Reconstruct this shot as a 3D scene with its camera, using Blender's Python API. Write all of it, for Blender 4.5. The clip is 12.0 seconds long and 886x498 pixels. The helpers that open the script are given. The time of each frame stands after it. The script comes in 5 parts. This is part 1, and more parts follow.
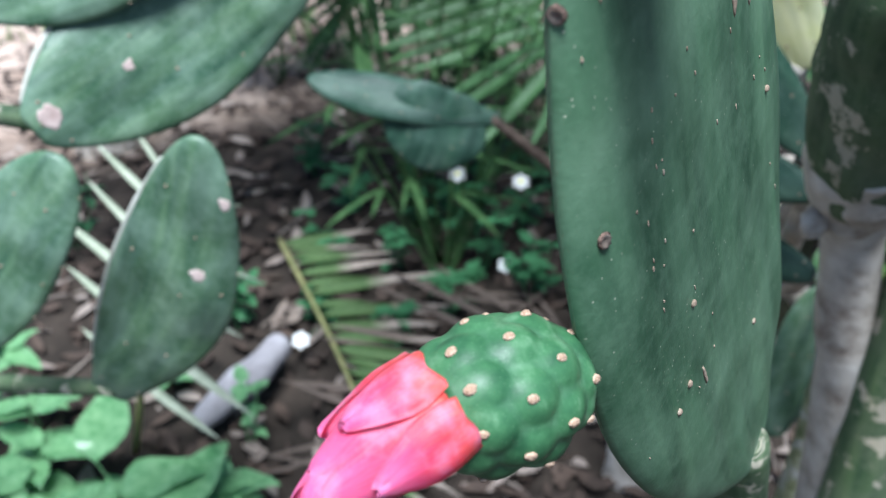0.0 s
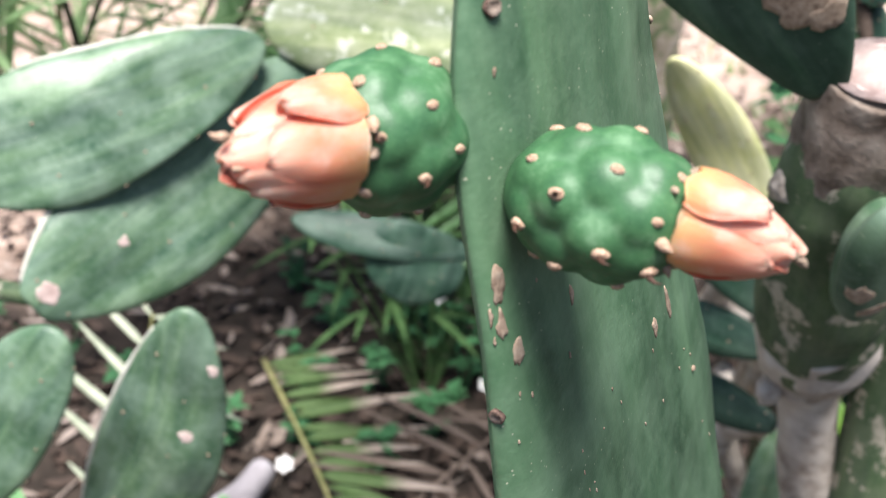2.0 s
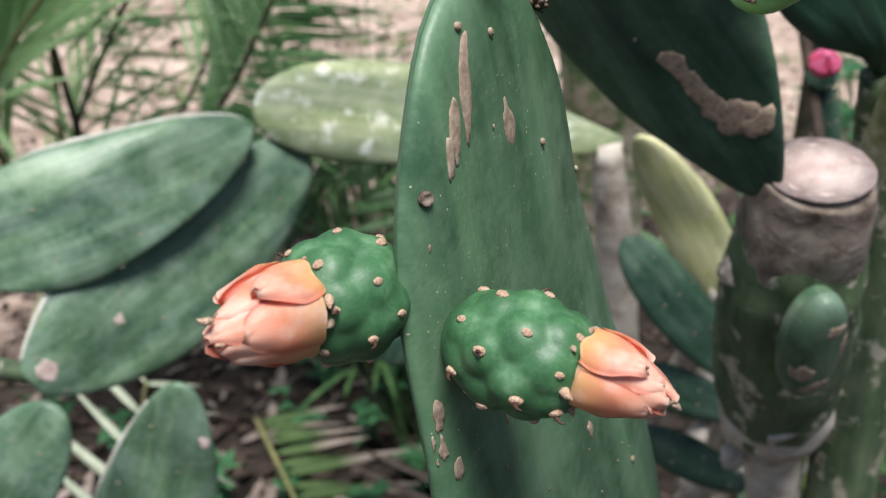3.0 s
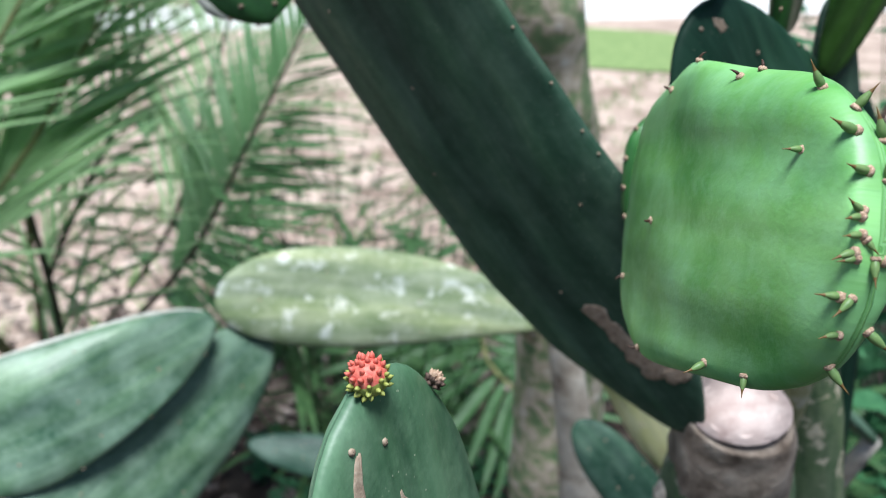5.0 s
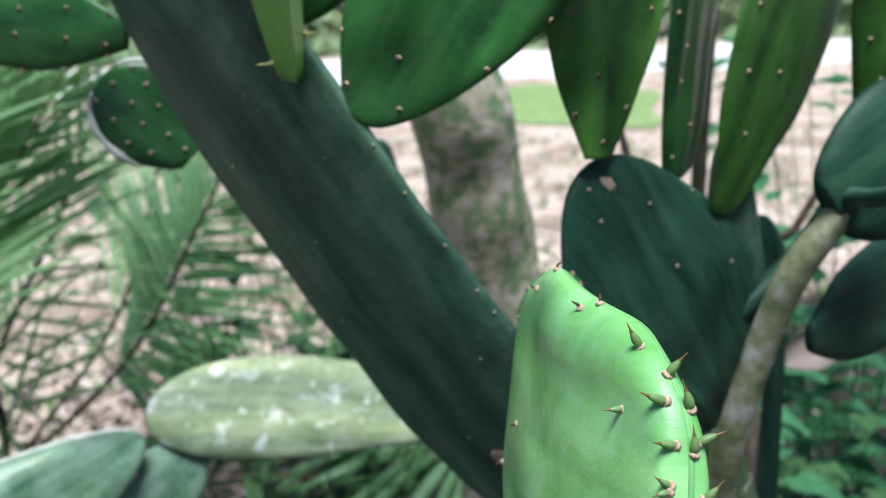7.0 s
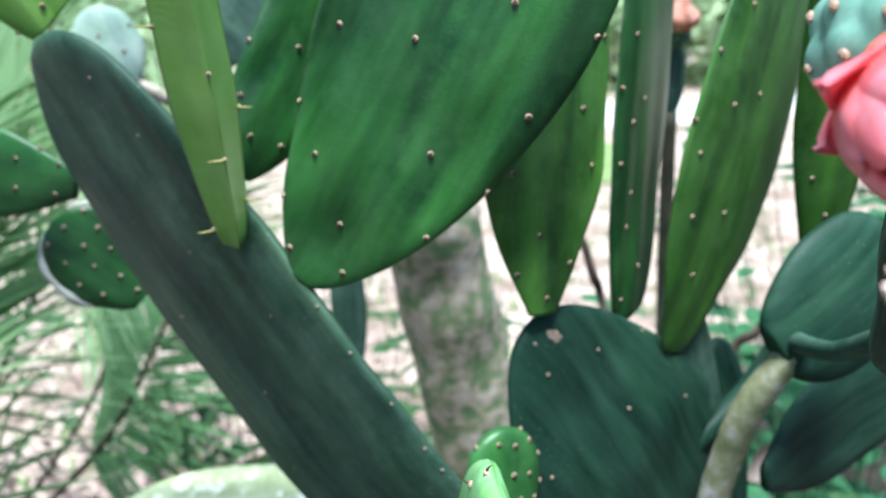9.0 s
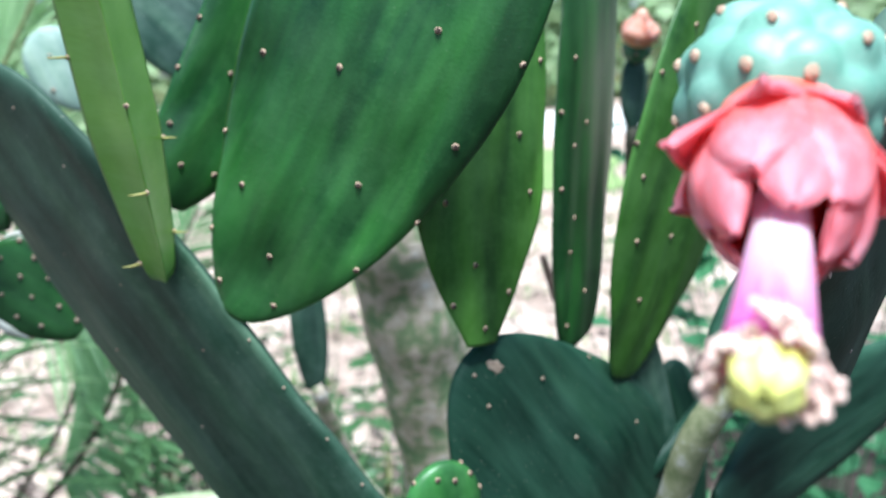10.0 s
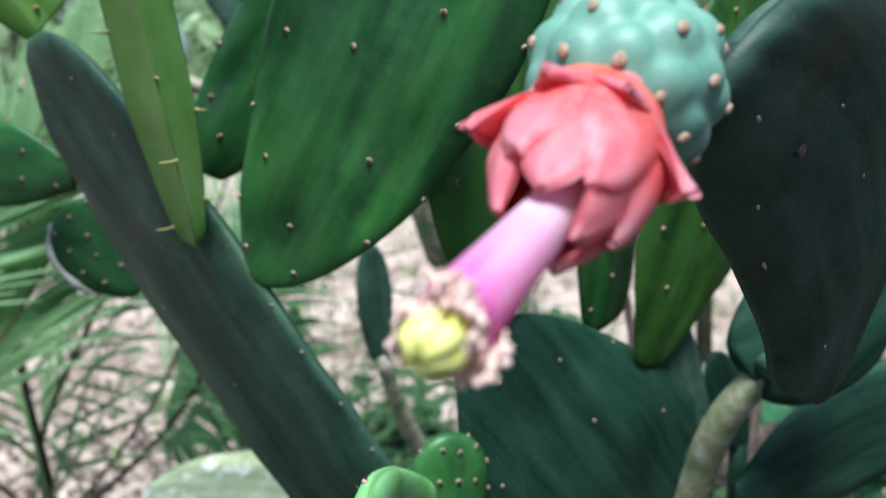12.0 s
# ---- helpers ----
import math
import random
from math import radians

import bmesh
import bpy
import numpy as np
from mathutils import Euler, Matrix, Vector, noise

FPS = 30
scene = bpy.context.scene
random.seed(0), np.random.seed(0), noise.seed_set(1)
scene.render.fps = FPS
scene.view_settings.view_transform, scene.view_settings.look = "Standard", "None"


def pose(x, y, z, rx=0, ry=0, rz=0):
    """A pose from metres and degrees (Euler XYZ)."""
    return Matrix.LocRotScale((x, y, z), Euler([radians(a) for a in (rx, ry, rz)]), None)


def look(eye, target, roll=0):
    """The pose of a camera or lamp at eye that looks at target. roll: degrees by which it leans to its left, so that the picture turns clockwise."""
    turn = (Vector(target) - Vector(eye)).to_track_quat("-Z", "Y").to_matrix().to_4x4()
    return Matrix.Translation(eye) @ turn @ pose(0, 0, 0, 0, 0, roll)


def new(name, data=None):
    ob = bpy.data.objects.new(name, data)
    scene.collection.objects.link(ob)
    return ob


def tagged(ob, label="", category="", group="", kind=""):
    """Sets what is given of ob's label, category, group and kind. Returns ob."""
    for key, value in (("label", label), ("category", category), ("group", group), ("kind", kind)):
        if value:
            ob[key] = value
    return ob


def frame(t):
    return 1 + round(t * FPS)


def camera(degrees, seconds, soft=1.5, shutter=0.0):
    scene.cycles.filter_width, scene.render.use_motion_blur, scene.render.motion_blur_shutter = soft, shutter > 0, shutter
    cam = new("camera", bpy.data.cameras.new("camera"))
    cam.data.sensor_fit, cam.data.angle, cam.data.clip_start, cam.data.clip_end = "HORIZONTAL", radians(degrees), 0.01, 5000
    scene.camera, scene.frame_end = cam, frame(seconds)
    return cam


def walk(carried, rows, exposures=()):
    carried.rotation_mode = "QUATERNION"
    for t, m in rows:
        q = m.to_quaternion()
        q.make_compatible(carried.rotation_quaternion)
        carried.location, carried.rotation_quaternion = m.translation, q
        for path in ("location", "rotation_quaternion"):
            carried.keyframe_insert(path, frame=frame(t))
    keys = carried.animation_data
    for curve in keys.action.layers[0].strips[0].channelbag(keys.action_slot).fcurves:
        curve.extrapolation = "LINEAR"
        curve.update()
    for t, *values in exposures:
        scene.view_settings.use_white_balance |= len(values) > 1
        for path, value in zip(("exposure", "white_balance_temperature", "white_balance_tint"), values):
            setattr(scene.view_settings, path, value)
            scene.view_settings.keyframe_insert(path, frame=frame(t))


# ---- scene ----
cam = camera(52.2, 12.0, soft=1.0)
METRES, EYE, TILT, LEAN, TURN = 0.6, 1.35, -33.0, 0.0, 0.0
ROWS = [
    (0.0, 0.0, 0.0, 0.0, 0.0, -0.0, -0.0),
    (0.5, 0.0032, -0.0195, 0.0553, -0.24, 1.24, 0.01),
    (1.0, 0.0001, -0.0499, 0.0961, -0.51, 2.72, 0.07),
    (1.5, 0.0042, -0.0678, 0.1269, -0.77, 4.1, 0.36),
    (2.0, 0.012, -0.1007, 0.1438, -1.0, 5.35, 0.72),
    (2.5, 0.0268, -0.1505, 0.155, -1.11, 6.6, 1.22),
    (3.0, 0.0379, -0.2011, 0.1904, -1.33, 8.13, 1.59),
    (5.0, 0.0968, -0.305, 0.3687, -2.26, 14.12, 2.95),
    (5.5, 0.1196, -0.3199, 0.3968, -2.54, 15.09, 3.46),
    (6.0, 0.1425, -0.3287, 0.4247, -2.94, 15.78, 3.95),
    (6.5, 0.1671, -0.3336, 0.454, -3.4, 16.46, 4.45),
    (7.0, 0.1858, -0.3559, 0.4823, -3.77, 17.29, 4.83),
    (9.0, 0.2412, -0.4001, 0.594, -4.28, 20.53, 6.08),
    (9.5, 0.2671, -0.3952, 0.6144, -4.5, 20.98, 6.56),
    (10.0, 0.3044, -0.3908, 0.6183, -4.78, 21.02, 7.01),
    (10.5, 0.3398, -0.395, 0.6139, -5.16, 20.85, 7.39),
    (11.0, 0.369, -0.4032, 0.6097, -4.69, 20.47, 6.89),
    (11.5, 0.3857, -0.4136, 0.6023, -2.31, 20.26, 4.76),
    (12.0, 0.4185, -0.4162, 0.5964, 1.24, 20.28, 1.84),
]
walk(cam, [(t, pose(0, 0, EYE, TILT, LEAN, TURN) @ pose(METRES * x, METRES * y, METRES * z, 90 + pitch, roll, yaw)) for t, x, y, z, yaw, pitch, roll in ROWS],
     exposures=[(0.0, 0.92, 5440, 7), (0.5, 1.24, 6480, 13), (1.0, 1.34, 6480, 15), (1.5, 1.28, 6480, 15), (2.0, 1.14, 6330, 15), (2.5, 0.84, 6330, 14), (3.0, 0.44, 6230, 12), (5.0, 0.57, 5690, 7), (7.0, 0.63, 5590, 6), (9.0, 1.14, 5420, 5), (10.0, 1.19, 5370, 5), (11.0, 0.65, 5470, 5), (12.0, 0.59, 5470, 5)])
# a fixed, shallow depth of field: a close-up lens
cam.data.dof.use_dof = True
cam.data.dof.focus_distance = 0.345
cam.data.dof.aperture_fstop = 10.5

# ---- light ----
world = bpy.data.worlds.new("sky")
scene.world = world
world.use_nodes = True
wn = world.node_tree.nodes
sky = wn.new("ShaderNodeTexSky")
sky.sky_type, sky.sun_disc = "NISHITA", False
sky.sun_elevation, sky.sun_rotation = radians(71), radians(178)
wn["Background"].inputs["Strength"].default_value = 0.055
world.node_tree.links.new(sky.outputs[0], wn["Background"].inputs["Color"])
sun = new("sun", bpy.data.lights.new("sun", "SUN"))
sun.data.energy, sun.data.angle, sun.data.color = 4.6, radians(26), (1.0, 0.96, 0.90)
sun.matrix_world = look((0.04, -1.12, 3.3), (0, 0, 0))


# ---- materials ----
class Nodes:
    """A small helper to wire a node material."""

    def __init__(self, name, rough=0.5, spec=0.5):
        self.mat = bpy.data.materials.new(name)
        self.mat.use_nodes = True
        self.t = self.mat.node_tree
        self.b = self.t.nodes["Principled BSDF"]
        self.b.inputs["Roughness"].default_value = rough
        self.b.inputs["Specular IOR Level"].default_value = spec

    def n(self, kind, **values):
        node = self.t.nodes.new(kind)
        for k, v in values.items():
            node.inputs[k.replace("_", " ")].default_value = v
        return node

    def link(self, a, b):
        self.t.links.new(a, b)

    def coords(self, kind="UV", scale=(1, 1, 1)):
        c, m = self.n("ShaderNodeTexCoord"), self.n("ShaderNodeMapping")
        m.inputs["Scale"].default_value = scale
        self.link(c.outputs[kind], m.inputs["Vector"])
        return m.outputs["Vector"]

    def noise(self, vec, scale, detail=4.0, rough=0.55):
        x = self.n("ShaderNodeTexNoise", Scale=scale, Detail=detail, Roughness=rough)
        self.link(vec, x.inputs["Vector"])
        return x.outputs["Fac"]

    def ramp(self, fac, stops):
        r = self.n("ShaderNodeValToRGB")
        e = r.color_ramp.elements
        while len(e) < len(stops):
            e.new(0.5)
        for el, (p, c) in zip(e, stops):
            el.position, el.color = p, (*c, 1) if len(c) == 3 else c
        self.link(fac, r.inputs["Fac"])
        return r.outputs["Color"]

    def mix(self, fac, a, b, mode="MIX"):
        m = self.n("ShaderNodeMix")
        m.data_type, m.blend_type = "RGBA", mode
        for v, s in ((fac, m.inputs[0]), (a, m.inputs[6]), (b, m.inputs[7])):
            if isinstance(v, (int, float)):
                s.default_value = v
            elif isinstance(v, tuple):
                s.default_value = (*v, 1)
            else:
                self.link(v, s)
        return m.outputs[2]

    def bump(self, fac, strength, distance):
        b = self.n("ShaderNodeBump", Strength=strength, Distance=distance)
        self.link(fac, b.inputs["Height"])
        self.link(b.outputs["Normal"], self.b.inputs["Normal"])

    def colour(self, c):
        self.link(c, self.b.inputs["Base Color"])
        return self.mat


def cactus_skin(name, dark, light, bloom, bloom_amount=0.35, rough=0.42, speck=0.5, blotch=None, blotch_from=0.62, blotch_scale=26.0, soft=0.06, spec=0.32, weave=(9, 60), ridge=1.0):
    """Waxy pad skin: long streaks, cloudy bloom, pale specks and optional corky blotches."""
    k = Nodes(name, rough, spec)
    along = k.coords("UV", (*weave, 1))
    even = k.coords("UV", (1, 1, 1))
    streak = k.noise(along, 1.0, 5.0)
    cloud = k.noise(even, 22.0, 5.0)
    info = k.n("ShaderNodeObjectInfo")
    c = k.ramp(streak, [(0.32, dark), (0.66, light)])
    bl = k.ramp(cloud, [(0.42, (0, 0, 0)), (0.75, (bloom_amount,) * 3)])
    c = k.mix(bl, c, bloom)
    c = k.mix(k.ramp(k.noise(even, 110.0, 6.0, 0.7), [(0.46, (0, 0, 0)), (0.72, (0.5 * bloom_amount,) * 3)]), c, bloom)
    v = k.n("ShaderNodeTexVoronoi", Scale=240.0, Randomness=1.0)
    k.link(even, v.inputs["Vector"])
    dots = k.ramp(v.outputs["Distance"], [(0.06, (speck,) * 3), (0.11, (0, 0, 0))])
    gate = k.ramp(k.noise(even, 30.0, 2.0), [(0.45, (0, 0, 0)), (0.55, (1, 1, 1))])
    dots = k.mix(1.0, dots, gate, "MULTIPLY")
    c = k.mix(dots, c, (0.5, 0.5, 0.38))
    if blotch:
        f = k.ramp(k.noise(even, blotch_scale, 6.0, 0.65), [(blotch_from, (0, 0, 0)), (blotch_from + soft, (0.85,) * 3)])
        c = k.mix(f, c, blotch)
    band = k.ramp(k.noise(k.coords("UV", (3, 24, 1)), 1.0, 3.0), [(0.32, (1 - 0.38 * ridge, 1 - 0.34 * ridge, 1 - 0.34 * ridge)), (0.5, (0.95, 0.97, 0.95)), (0.7, (1 + 0.42 * ridge, 1 + 0.38 * ridge, 1 + 0.22 * ridge))])
    c = k.mix(1.0, c, band, "MULTIPLY")
    hue = k.n("ShaderNodeHueSaturation", Fac=1.0, Saturation=1.0)
    ra = k.n("ShaderNodeMapRange")
    ra.inputs["To Min"].default_value, ra.inputs["To Max"].default_value = 0.88, 1.12
    k.link(info.outputs["Random"], ra.inputs["Value"])
    k.link(ra.outputs["Result"], hue.inputs["Value"])
    k.link(c, hue.inputs["Color"])
    r = k.n("ShaderNodeMapRange")
    r.inputs["To Min"].default_value, r.inputs["To Max"].default_value = rough - 0.06, rough + 0.16
    k.link(cloud, r.inputs["Value"])
    k.link(r.outputs["Result"], k.b.inputs["Roughness"])
    fold = k.n("ShaderNodeBump", Strength=0.35, Distance=0.006)
    k.link(k.noise(k.coords("UV", (0.5 * weave[0], 0.5 * weave[1], 1)), 1.0, 2.0), fold.inputs["Height"])
    grain = k.n("ShaderNodeBump", Strength=0.4, Distance=0.0014)
    k.link(k.mix(0.3, streak, k.noise(even, 420.0, 3.0)), grain.inputs["Height"])
    k.link(fold.outputs["Normal"], grain.inputs["Normal"])
    k.link(grain.outputs["Normal"], k.b.inputs["Normal"])
    return k.colour(hue.outputs["Color"])


def plain(name, stops, scale=40.0, rough=0.7, coords="Object", stretch=(1, 1, 1), bump=0.4, depth=0.001, spec=0.3, detail=5.0, translucent=0.0, thin=0.0):
    """A matt or glossy surface that varies between the stops' colours by noise."""
    k = Nodes(name, rough, spec)
    f = k.noise(k.coords(coords, stretch), scale, detail, 0.6)
    if bump:
        k.bump(f, bump, depth)
    if translucent:
        k.b.inputs["Subsurface Weight"].default_value = translucent
        k.b.inputs["Subsurface Radius"].default_value = (0.006, 0.003, 0.002)
        k.b.inputs["Subsurface Scale"].default_value = 0.6
    c = k.ramp(f, stops)
    if thin:
        tr, mx = k.n("ShaderNodeBsdfTranslucent"), k.n("ShaderNodeMixShader", Fac=thin)
        k.link(c, tr.inputs["Color"])
        k.link(k.b.outputs[0], mx.inputs[1])
        k.link(tr.outputs[0], mx.inputs[2])
        k.link(mx.outputs[0], k.t.nodes["Material Output"].inputs["Surface"])
    return k.colour(c)


def dry_tipped(name):
    """A fading leaf: green along its lower part, bleached brown from somewhere past the middle to the tip."""
    k = Nodes(name, 0.65, 0.25)
    uv = k.coords("UV")
    f = k.noise(k.coords("UV", (1, 8, 1)), 10.0, 5.0, 0.6)
    k.bump(f, 0.3, 0.001)
    green = k.ramp(f, [(0.3, (0.024, 0.062, 0.018)), (0.7, (0.10, 0.15, 0.05))])
    dry = k.ramp(f, [(0.3, (0.15, 0.115, 0.09)), (0.7, (0.40, 0.34, 0.29))])
    along, shift, part_of = k.n("ShaderNodeSeparateXYZ"), k.n("ShaderNodeMath"), k.n("ShaderNodeObjectInfo")
    k.link(uv, along.inputs[0])
    shift.operation = "MULTIPLY_ADD"
    k.link(part_of.outputs["Random"], shift.inputs[0])
    shift.inputs[1].default_value = 0.35
    k.link(along.outputs["X"], shift.inputs[2])
    return k.colour(k.mix(k.ramp(shift.outputs[0], [(0.58, (0, 0, 0)), (0.78, (1, 1, 1))]), green, dry))


def fruit_skin(name, dark, mid, light, crease):
    """Waxy fruit skin, cloudy and finely dotted, paler in the creases between its warts."""
    k = Nodes(name, 0.45, 0.42)
    c0 = k.coords("Object")
    c = k.ramp(k.noise(c0, 70.0, 7.0, 0.65), [(0.3, dark), (0.55, mid), (0.75, light)])
    g = k.n("ShaderNodeNewGeometry")
    c = k.mix(k.ramp(g.outputs["Pointiness"], [(0.40, (0.65,) * 3), (0.50, (0, 0, 0))]), c, crease)
    v = k.n("ShaderNodeTexVoronoi", Scale=650.0)
    k.link(c0, v.inputs["Vector"])
    c = k.mix(k.ramp(v.outputs["Distance"], [(0.10, (0.30,) * 3), (0.2, (0, 0, 0))]), c, light)
    k.bump(k.noise(c0, 900.0, 3.0), 0.15, 0.0005)
    return k.colour(c)


def petal_skin(name, base, mid, tip, rough=0.45, edge=0.3, edge_colour=(0.7, 0.05, 0.04), pale=(0.97, 0.80, 0.66)):
    """A petal: its colour runs from base to tip along UV x, with fine veins."""
    k = Nodes(name, rough, 0.35)
    uv = k.coords("UV")
    sep = k.n("ShaderNodeSeparateXYZ")
    k.link(uv, sep.inputs["Vector"])
    warp = k.n("ShaderNodeMath")
    warp.operation = "ADD"
    n1 = k.noise(k.coords("UV", (1.5, 9, 1)), 2.0, 4.0)
    k.link(sep.outputs["X"], warp.inputs[0])
    m = k.n("ShaderNodeMapRange")
    m.inputs["To Min"].default_value, m.inputs["To Max"].default_value = -0.25, 0.25
    k.link(n1, m.inputs["Value"])
    k.link(m.outputs["Result"], warp.inputs[1])
    c = k.ramp(warp.outputs["Value"], [(0.05, base), (0.5, mid), (0.95, tip)])
    vein = k.noise(k.coords("UV", (2, 40, 1)), 2.0, 3.0)
    # Pale blotches: creamy petal colour, with bright highlights painted in as well.
    patch = k.ramp(k.noise(k.coords("Object"), 95.0, 3.0), [(0.46, (0, 0, 0)), (0.68, (0.65,) * 3)])
    c = k.mix(patch, c, tuple(0.5 * q + 0.5 * p for q, p in zip(tip, pale)))
    red = k.n("ShaderNodeMath")
    red.operation = "PINGPONG"
    red.inputs[1].default_value = 0.5
    k.link(sep.outputs["Y"], red.inputs[0])
    rim = k.ramp(red.outputs["Value"], [(0.0, (edge,) * 3), (0.16, (0, 0, 0))])
    c = k.mix(rim, c, edge_colour)
    c = k.mix(k.ramp(vein, [(0.45, (0, 0, 0)), (0.75, (0.14,) * 3)]), c, (0.95, 0.65, 0.5))
    k.bump(vein, 0.3, 0.0006)
    k.b.inputs["Subsurface Weight"].default_value = 0.35
    k.b.inputs["Subsurface Radius"].default_value = (0.006, 0.0025, 0.002)
    k.b.inputs["Subsurface Scale"].default_value = 0.5
    tr, mx = k.n("ShaderNodeBsdfTranslucent"), k.n("ShaderNodeMixShader", Fac=0.35)
    k.link(c, tr.inputs["Color"])
    k.link(k.b.outputs[0], mx.inputs[1])
    k.link(tr.outputs[0], mx.inputs[2])
    k.link(mx.outputs[0], k.t.nodes["Material Output"].inputs["Surface"])
    return k.colour(c)


SKIN_FRONT = cactus_skin("skin_blue_green", (0.026, 0.072, 0.038), (0.082, 0.172, 0.090), (0.19, 0.30, 0.19), 0.6, 0.38, 0.8, spec=0.42, weave=(5, 44), ridge=0.42)
SKIN_DARK = cactus_skin("skin_dark", (0.008, 0.036, 0.022), (0.040, 0.090, 0.060), (0.12, 0.18, 0.145), 0.55, 0.48, spec=0.3)
SKIN_LEAN = cactus_skin("skin_grey_green", (0.013, 0.042, 0.025), (0.055, 0.112, 0.070), (0.14, 0.20, 0.155), 0.4, 0.52, spec=0.20, weave=(4, 34), ridge=1.3)
# Darkened green skin: the shade on the right-hand pads is put into its colour.
SKIN_SHADE = cactus_skin("skin_shade_darkened", (0.006, 0.028, 0.016), (0.026, 0.070, 0.042), (0.05, 0.10, 0.07), 0.18, 0.50, spec=0.22)
SKIN_PALE = cactus_skin("skin_pale_blue", (0.16, 0.25, 0.20), (0.28, 0.38, 0.31), (0.42, 0.50, 0.45), 0.6, 0.5)
SKIN_DEEP = cactus_skin("skin_deep_green", (0.007, 0.040, 0.012), (0.040, 0.155, 0.028), (0.11, 0.27, 0.09), 0.28, 0.34, 0.15, spec=0.5, weave=(7, 30), ridge=1.6)
SKIN_FRESH = cactus_skin("skin_fresh_green", (0.016, 0.066, 0.009), (0.075, 0.205, 0.022), (0.16, 0.34, 0.08), 0.5, 0.36, 0.15, spec=0.45, weave=(6, 40))
SKIN_YOUNG = cactus_skin("skin_young", (0.10, 0.32, 0.065), (0.24, 0.52, 0.13), (0.33, 0.62, 0.33), 0.7, 0.36, 0.1, weave=(22, 16), spec=0.42)
SKIN_LIME = cactus_skin("skin_lime", (0.13, 0.30, 0.035), (0.26, 0.46, 0.09), (0.34, 0.54, 0.20), 0.35, 0.36, 0.1)
SKIN_OLD = cactus_skin("skin_old_green", (0.032, 0.084, 0.048), (0.105, 0.185, 0.100), (0.26, 0.36, 0.28), 0.65, 0.38, 0.9, (0.42, 0.40, 0.30), 0.70, spec=0.5)
SKIN_MOTTLED = cactus_skin("skin_mottled", (0.10, 0.145, 0.065), (0.22, 0.265, 0.14), (0.38, 0.40, 0.30), 0.6, 0.55, 0.9, (0.56, 0.57, 0.52), 0.54, 30.0, 0.12)
SKIN_YELLOW = cactus_skin("skin_yellowed", (0.42, 0.45, 0.18), (0.64, 0.64, 0.34), (0.72, 0.70, 0.52), 0.6, 0.55, 0.8, (0.70, 0.68, 0.60), 0.61)
SKIN_TRUNK = cactus_skin("skin_trunk", (0.033, 0.072, 0.034), (0.10, 0.15, 0.070), (0.19, 0.21, 0.14), 0.6, 0.65, 0.6, (0.50, 0.44, 0.35), 0.555, 30.0, 0.05)
SKIN_GREY = plain("skin_grey_trunk", [(0.34, (0.13, 0.22, 0.10)), (0.46, (0.24, 0.29, 0.15)), (0.53, (0.46, 0.39, 0.29)), (0.62, (0.56, 0.49, 0.39)), (0.70, (0.68, 0.66, 0.61))], 30.0, 0.8, bump=0.8, depth=0.006, detail=9.0)
FRUIT = fruit_skin("fruit_skin", (0.020, 0.076, 0.032), (0.058, 0.162, 0.066), (0.17, 0.31, 0.17), (0.20, 0.34, 0.22))
FRUIT_PALE = fruit_skin("fruit_skin_pale", (0.13, 0.30, 0.21), (0.20, 0.38, 0.28), (0.32, 0.50, 0.40), (0.36, 0.54, 0.45))
FELT = plain("areole_felt", [(0.3, (0.30, 0.18, 0.11)), (0.7, (0.66, 0.48, 0.35))], 900.0, 0.9, bump=0.9, depth=0.0008)
FELT_DARK = plain("areole_dark", [(0.35, (0.018, 0.012, 0.010)), (0.65, (0.20, 0.13, 0.10))], 500.0, 0.9, bump=1.0, depth=0.001)
SPINE = plain("leaf_spike", [(0.3, (0.10, 0.20, 0.06)), (0.7, (0.22, 0.30, 0.11))], 150.0, 0.4)
SPINE_TIP = plain("leaf_spike_tip", [(0.3, (0.12, 0.065, 0.02)), (0.7, (0.24, 0.15, 0.055))], 200.0, 0.45)
TWIG = plain("dead_twig", [(0.3, (0.035, 0.024, 0.018)), (0.7, (0.11, 0.08, 0.06))], 60.0, 0.8)
THORN = plain("thorn", [(0.3, (0.03, 0.015, 0.01)), (0.7, (0.09, 0.045, 0.03))], 200.0, 0.5)
HOOK = plain("hook", [(0.3, (0.30, 0.30, 0.08)), (0.7, (0.5, 0.42, 0.16))], 200.0, 0.45)
CORK = plain("corky_scar", [(0.25, (0.16, 0.11, 0.075)), (0.5, (0.34, 0.255, 0.185)), (0.75, (0.48, 0.39, 0.30))], 220.0, 0.9, bump=0.8, depth=0.0008)
BARK = plain("bark", [(0.3, (0.24, 0.19, 0.15)), (0.5, (0.50, 0.44, 0.37)), (0.75, (0.68, 0.63, 0.56))], 26.0, 0.9, bump=0.9, depth=0.004)
STUB = plain("stub_bark", [(0.3, (0.09, 0.065, 0.048)), (0.5, (0.24, 0.19, 0.15)), (0.75, (0.42, 0.36, 0.30))], 40.0, 0.9, bump=1.0, depth=0.004)
CUT = plain("cut_wood", [(0.3, (0.40, 0.29, 0.26)), (0.7, (0.66, 0.54, 0.49))], 60.0, 0.85, bump=0.7, depth=0.002)
STICK = plain("grey_stem", [(0.35, (0.16, 0.19, 0.08)), (0.52, (0.34, 0.34, 0.19)), (0.66, (0.62, 0.59, 0.54))], 34.0, 0.75, bump=0.5, depth=0.002)
ORANGE = petal_skin("petal_orange", (0.87, 0.52, 0.23), (0.88, 0.37, 0.22), (0.92, 0.54, 0.40), 0.30, 0.65, (0.76, 0.13, 0.08), (0.98, 0.86, 0.76))
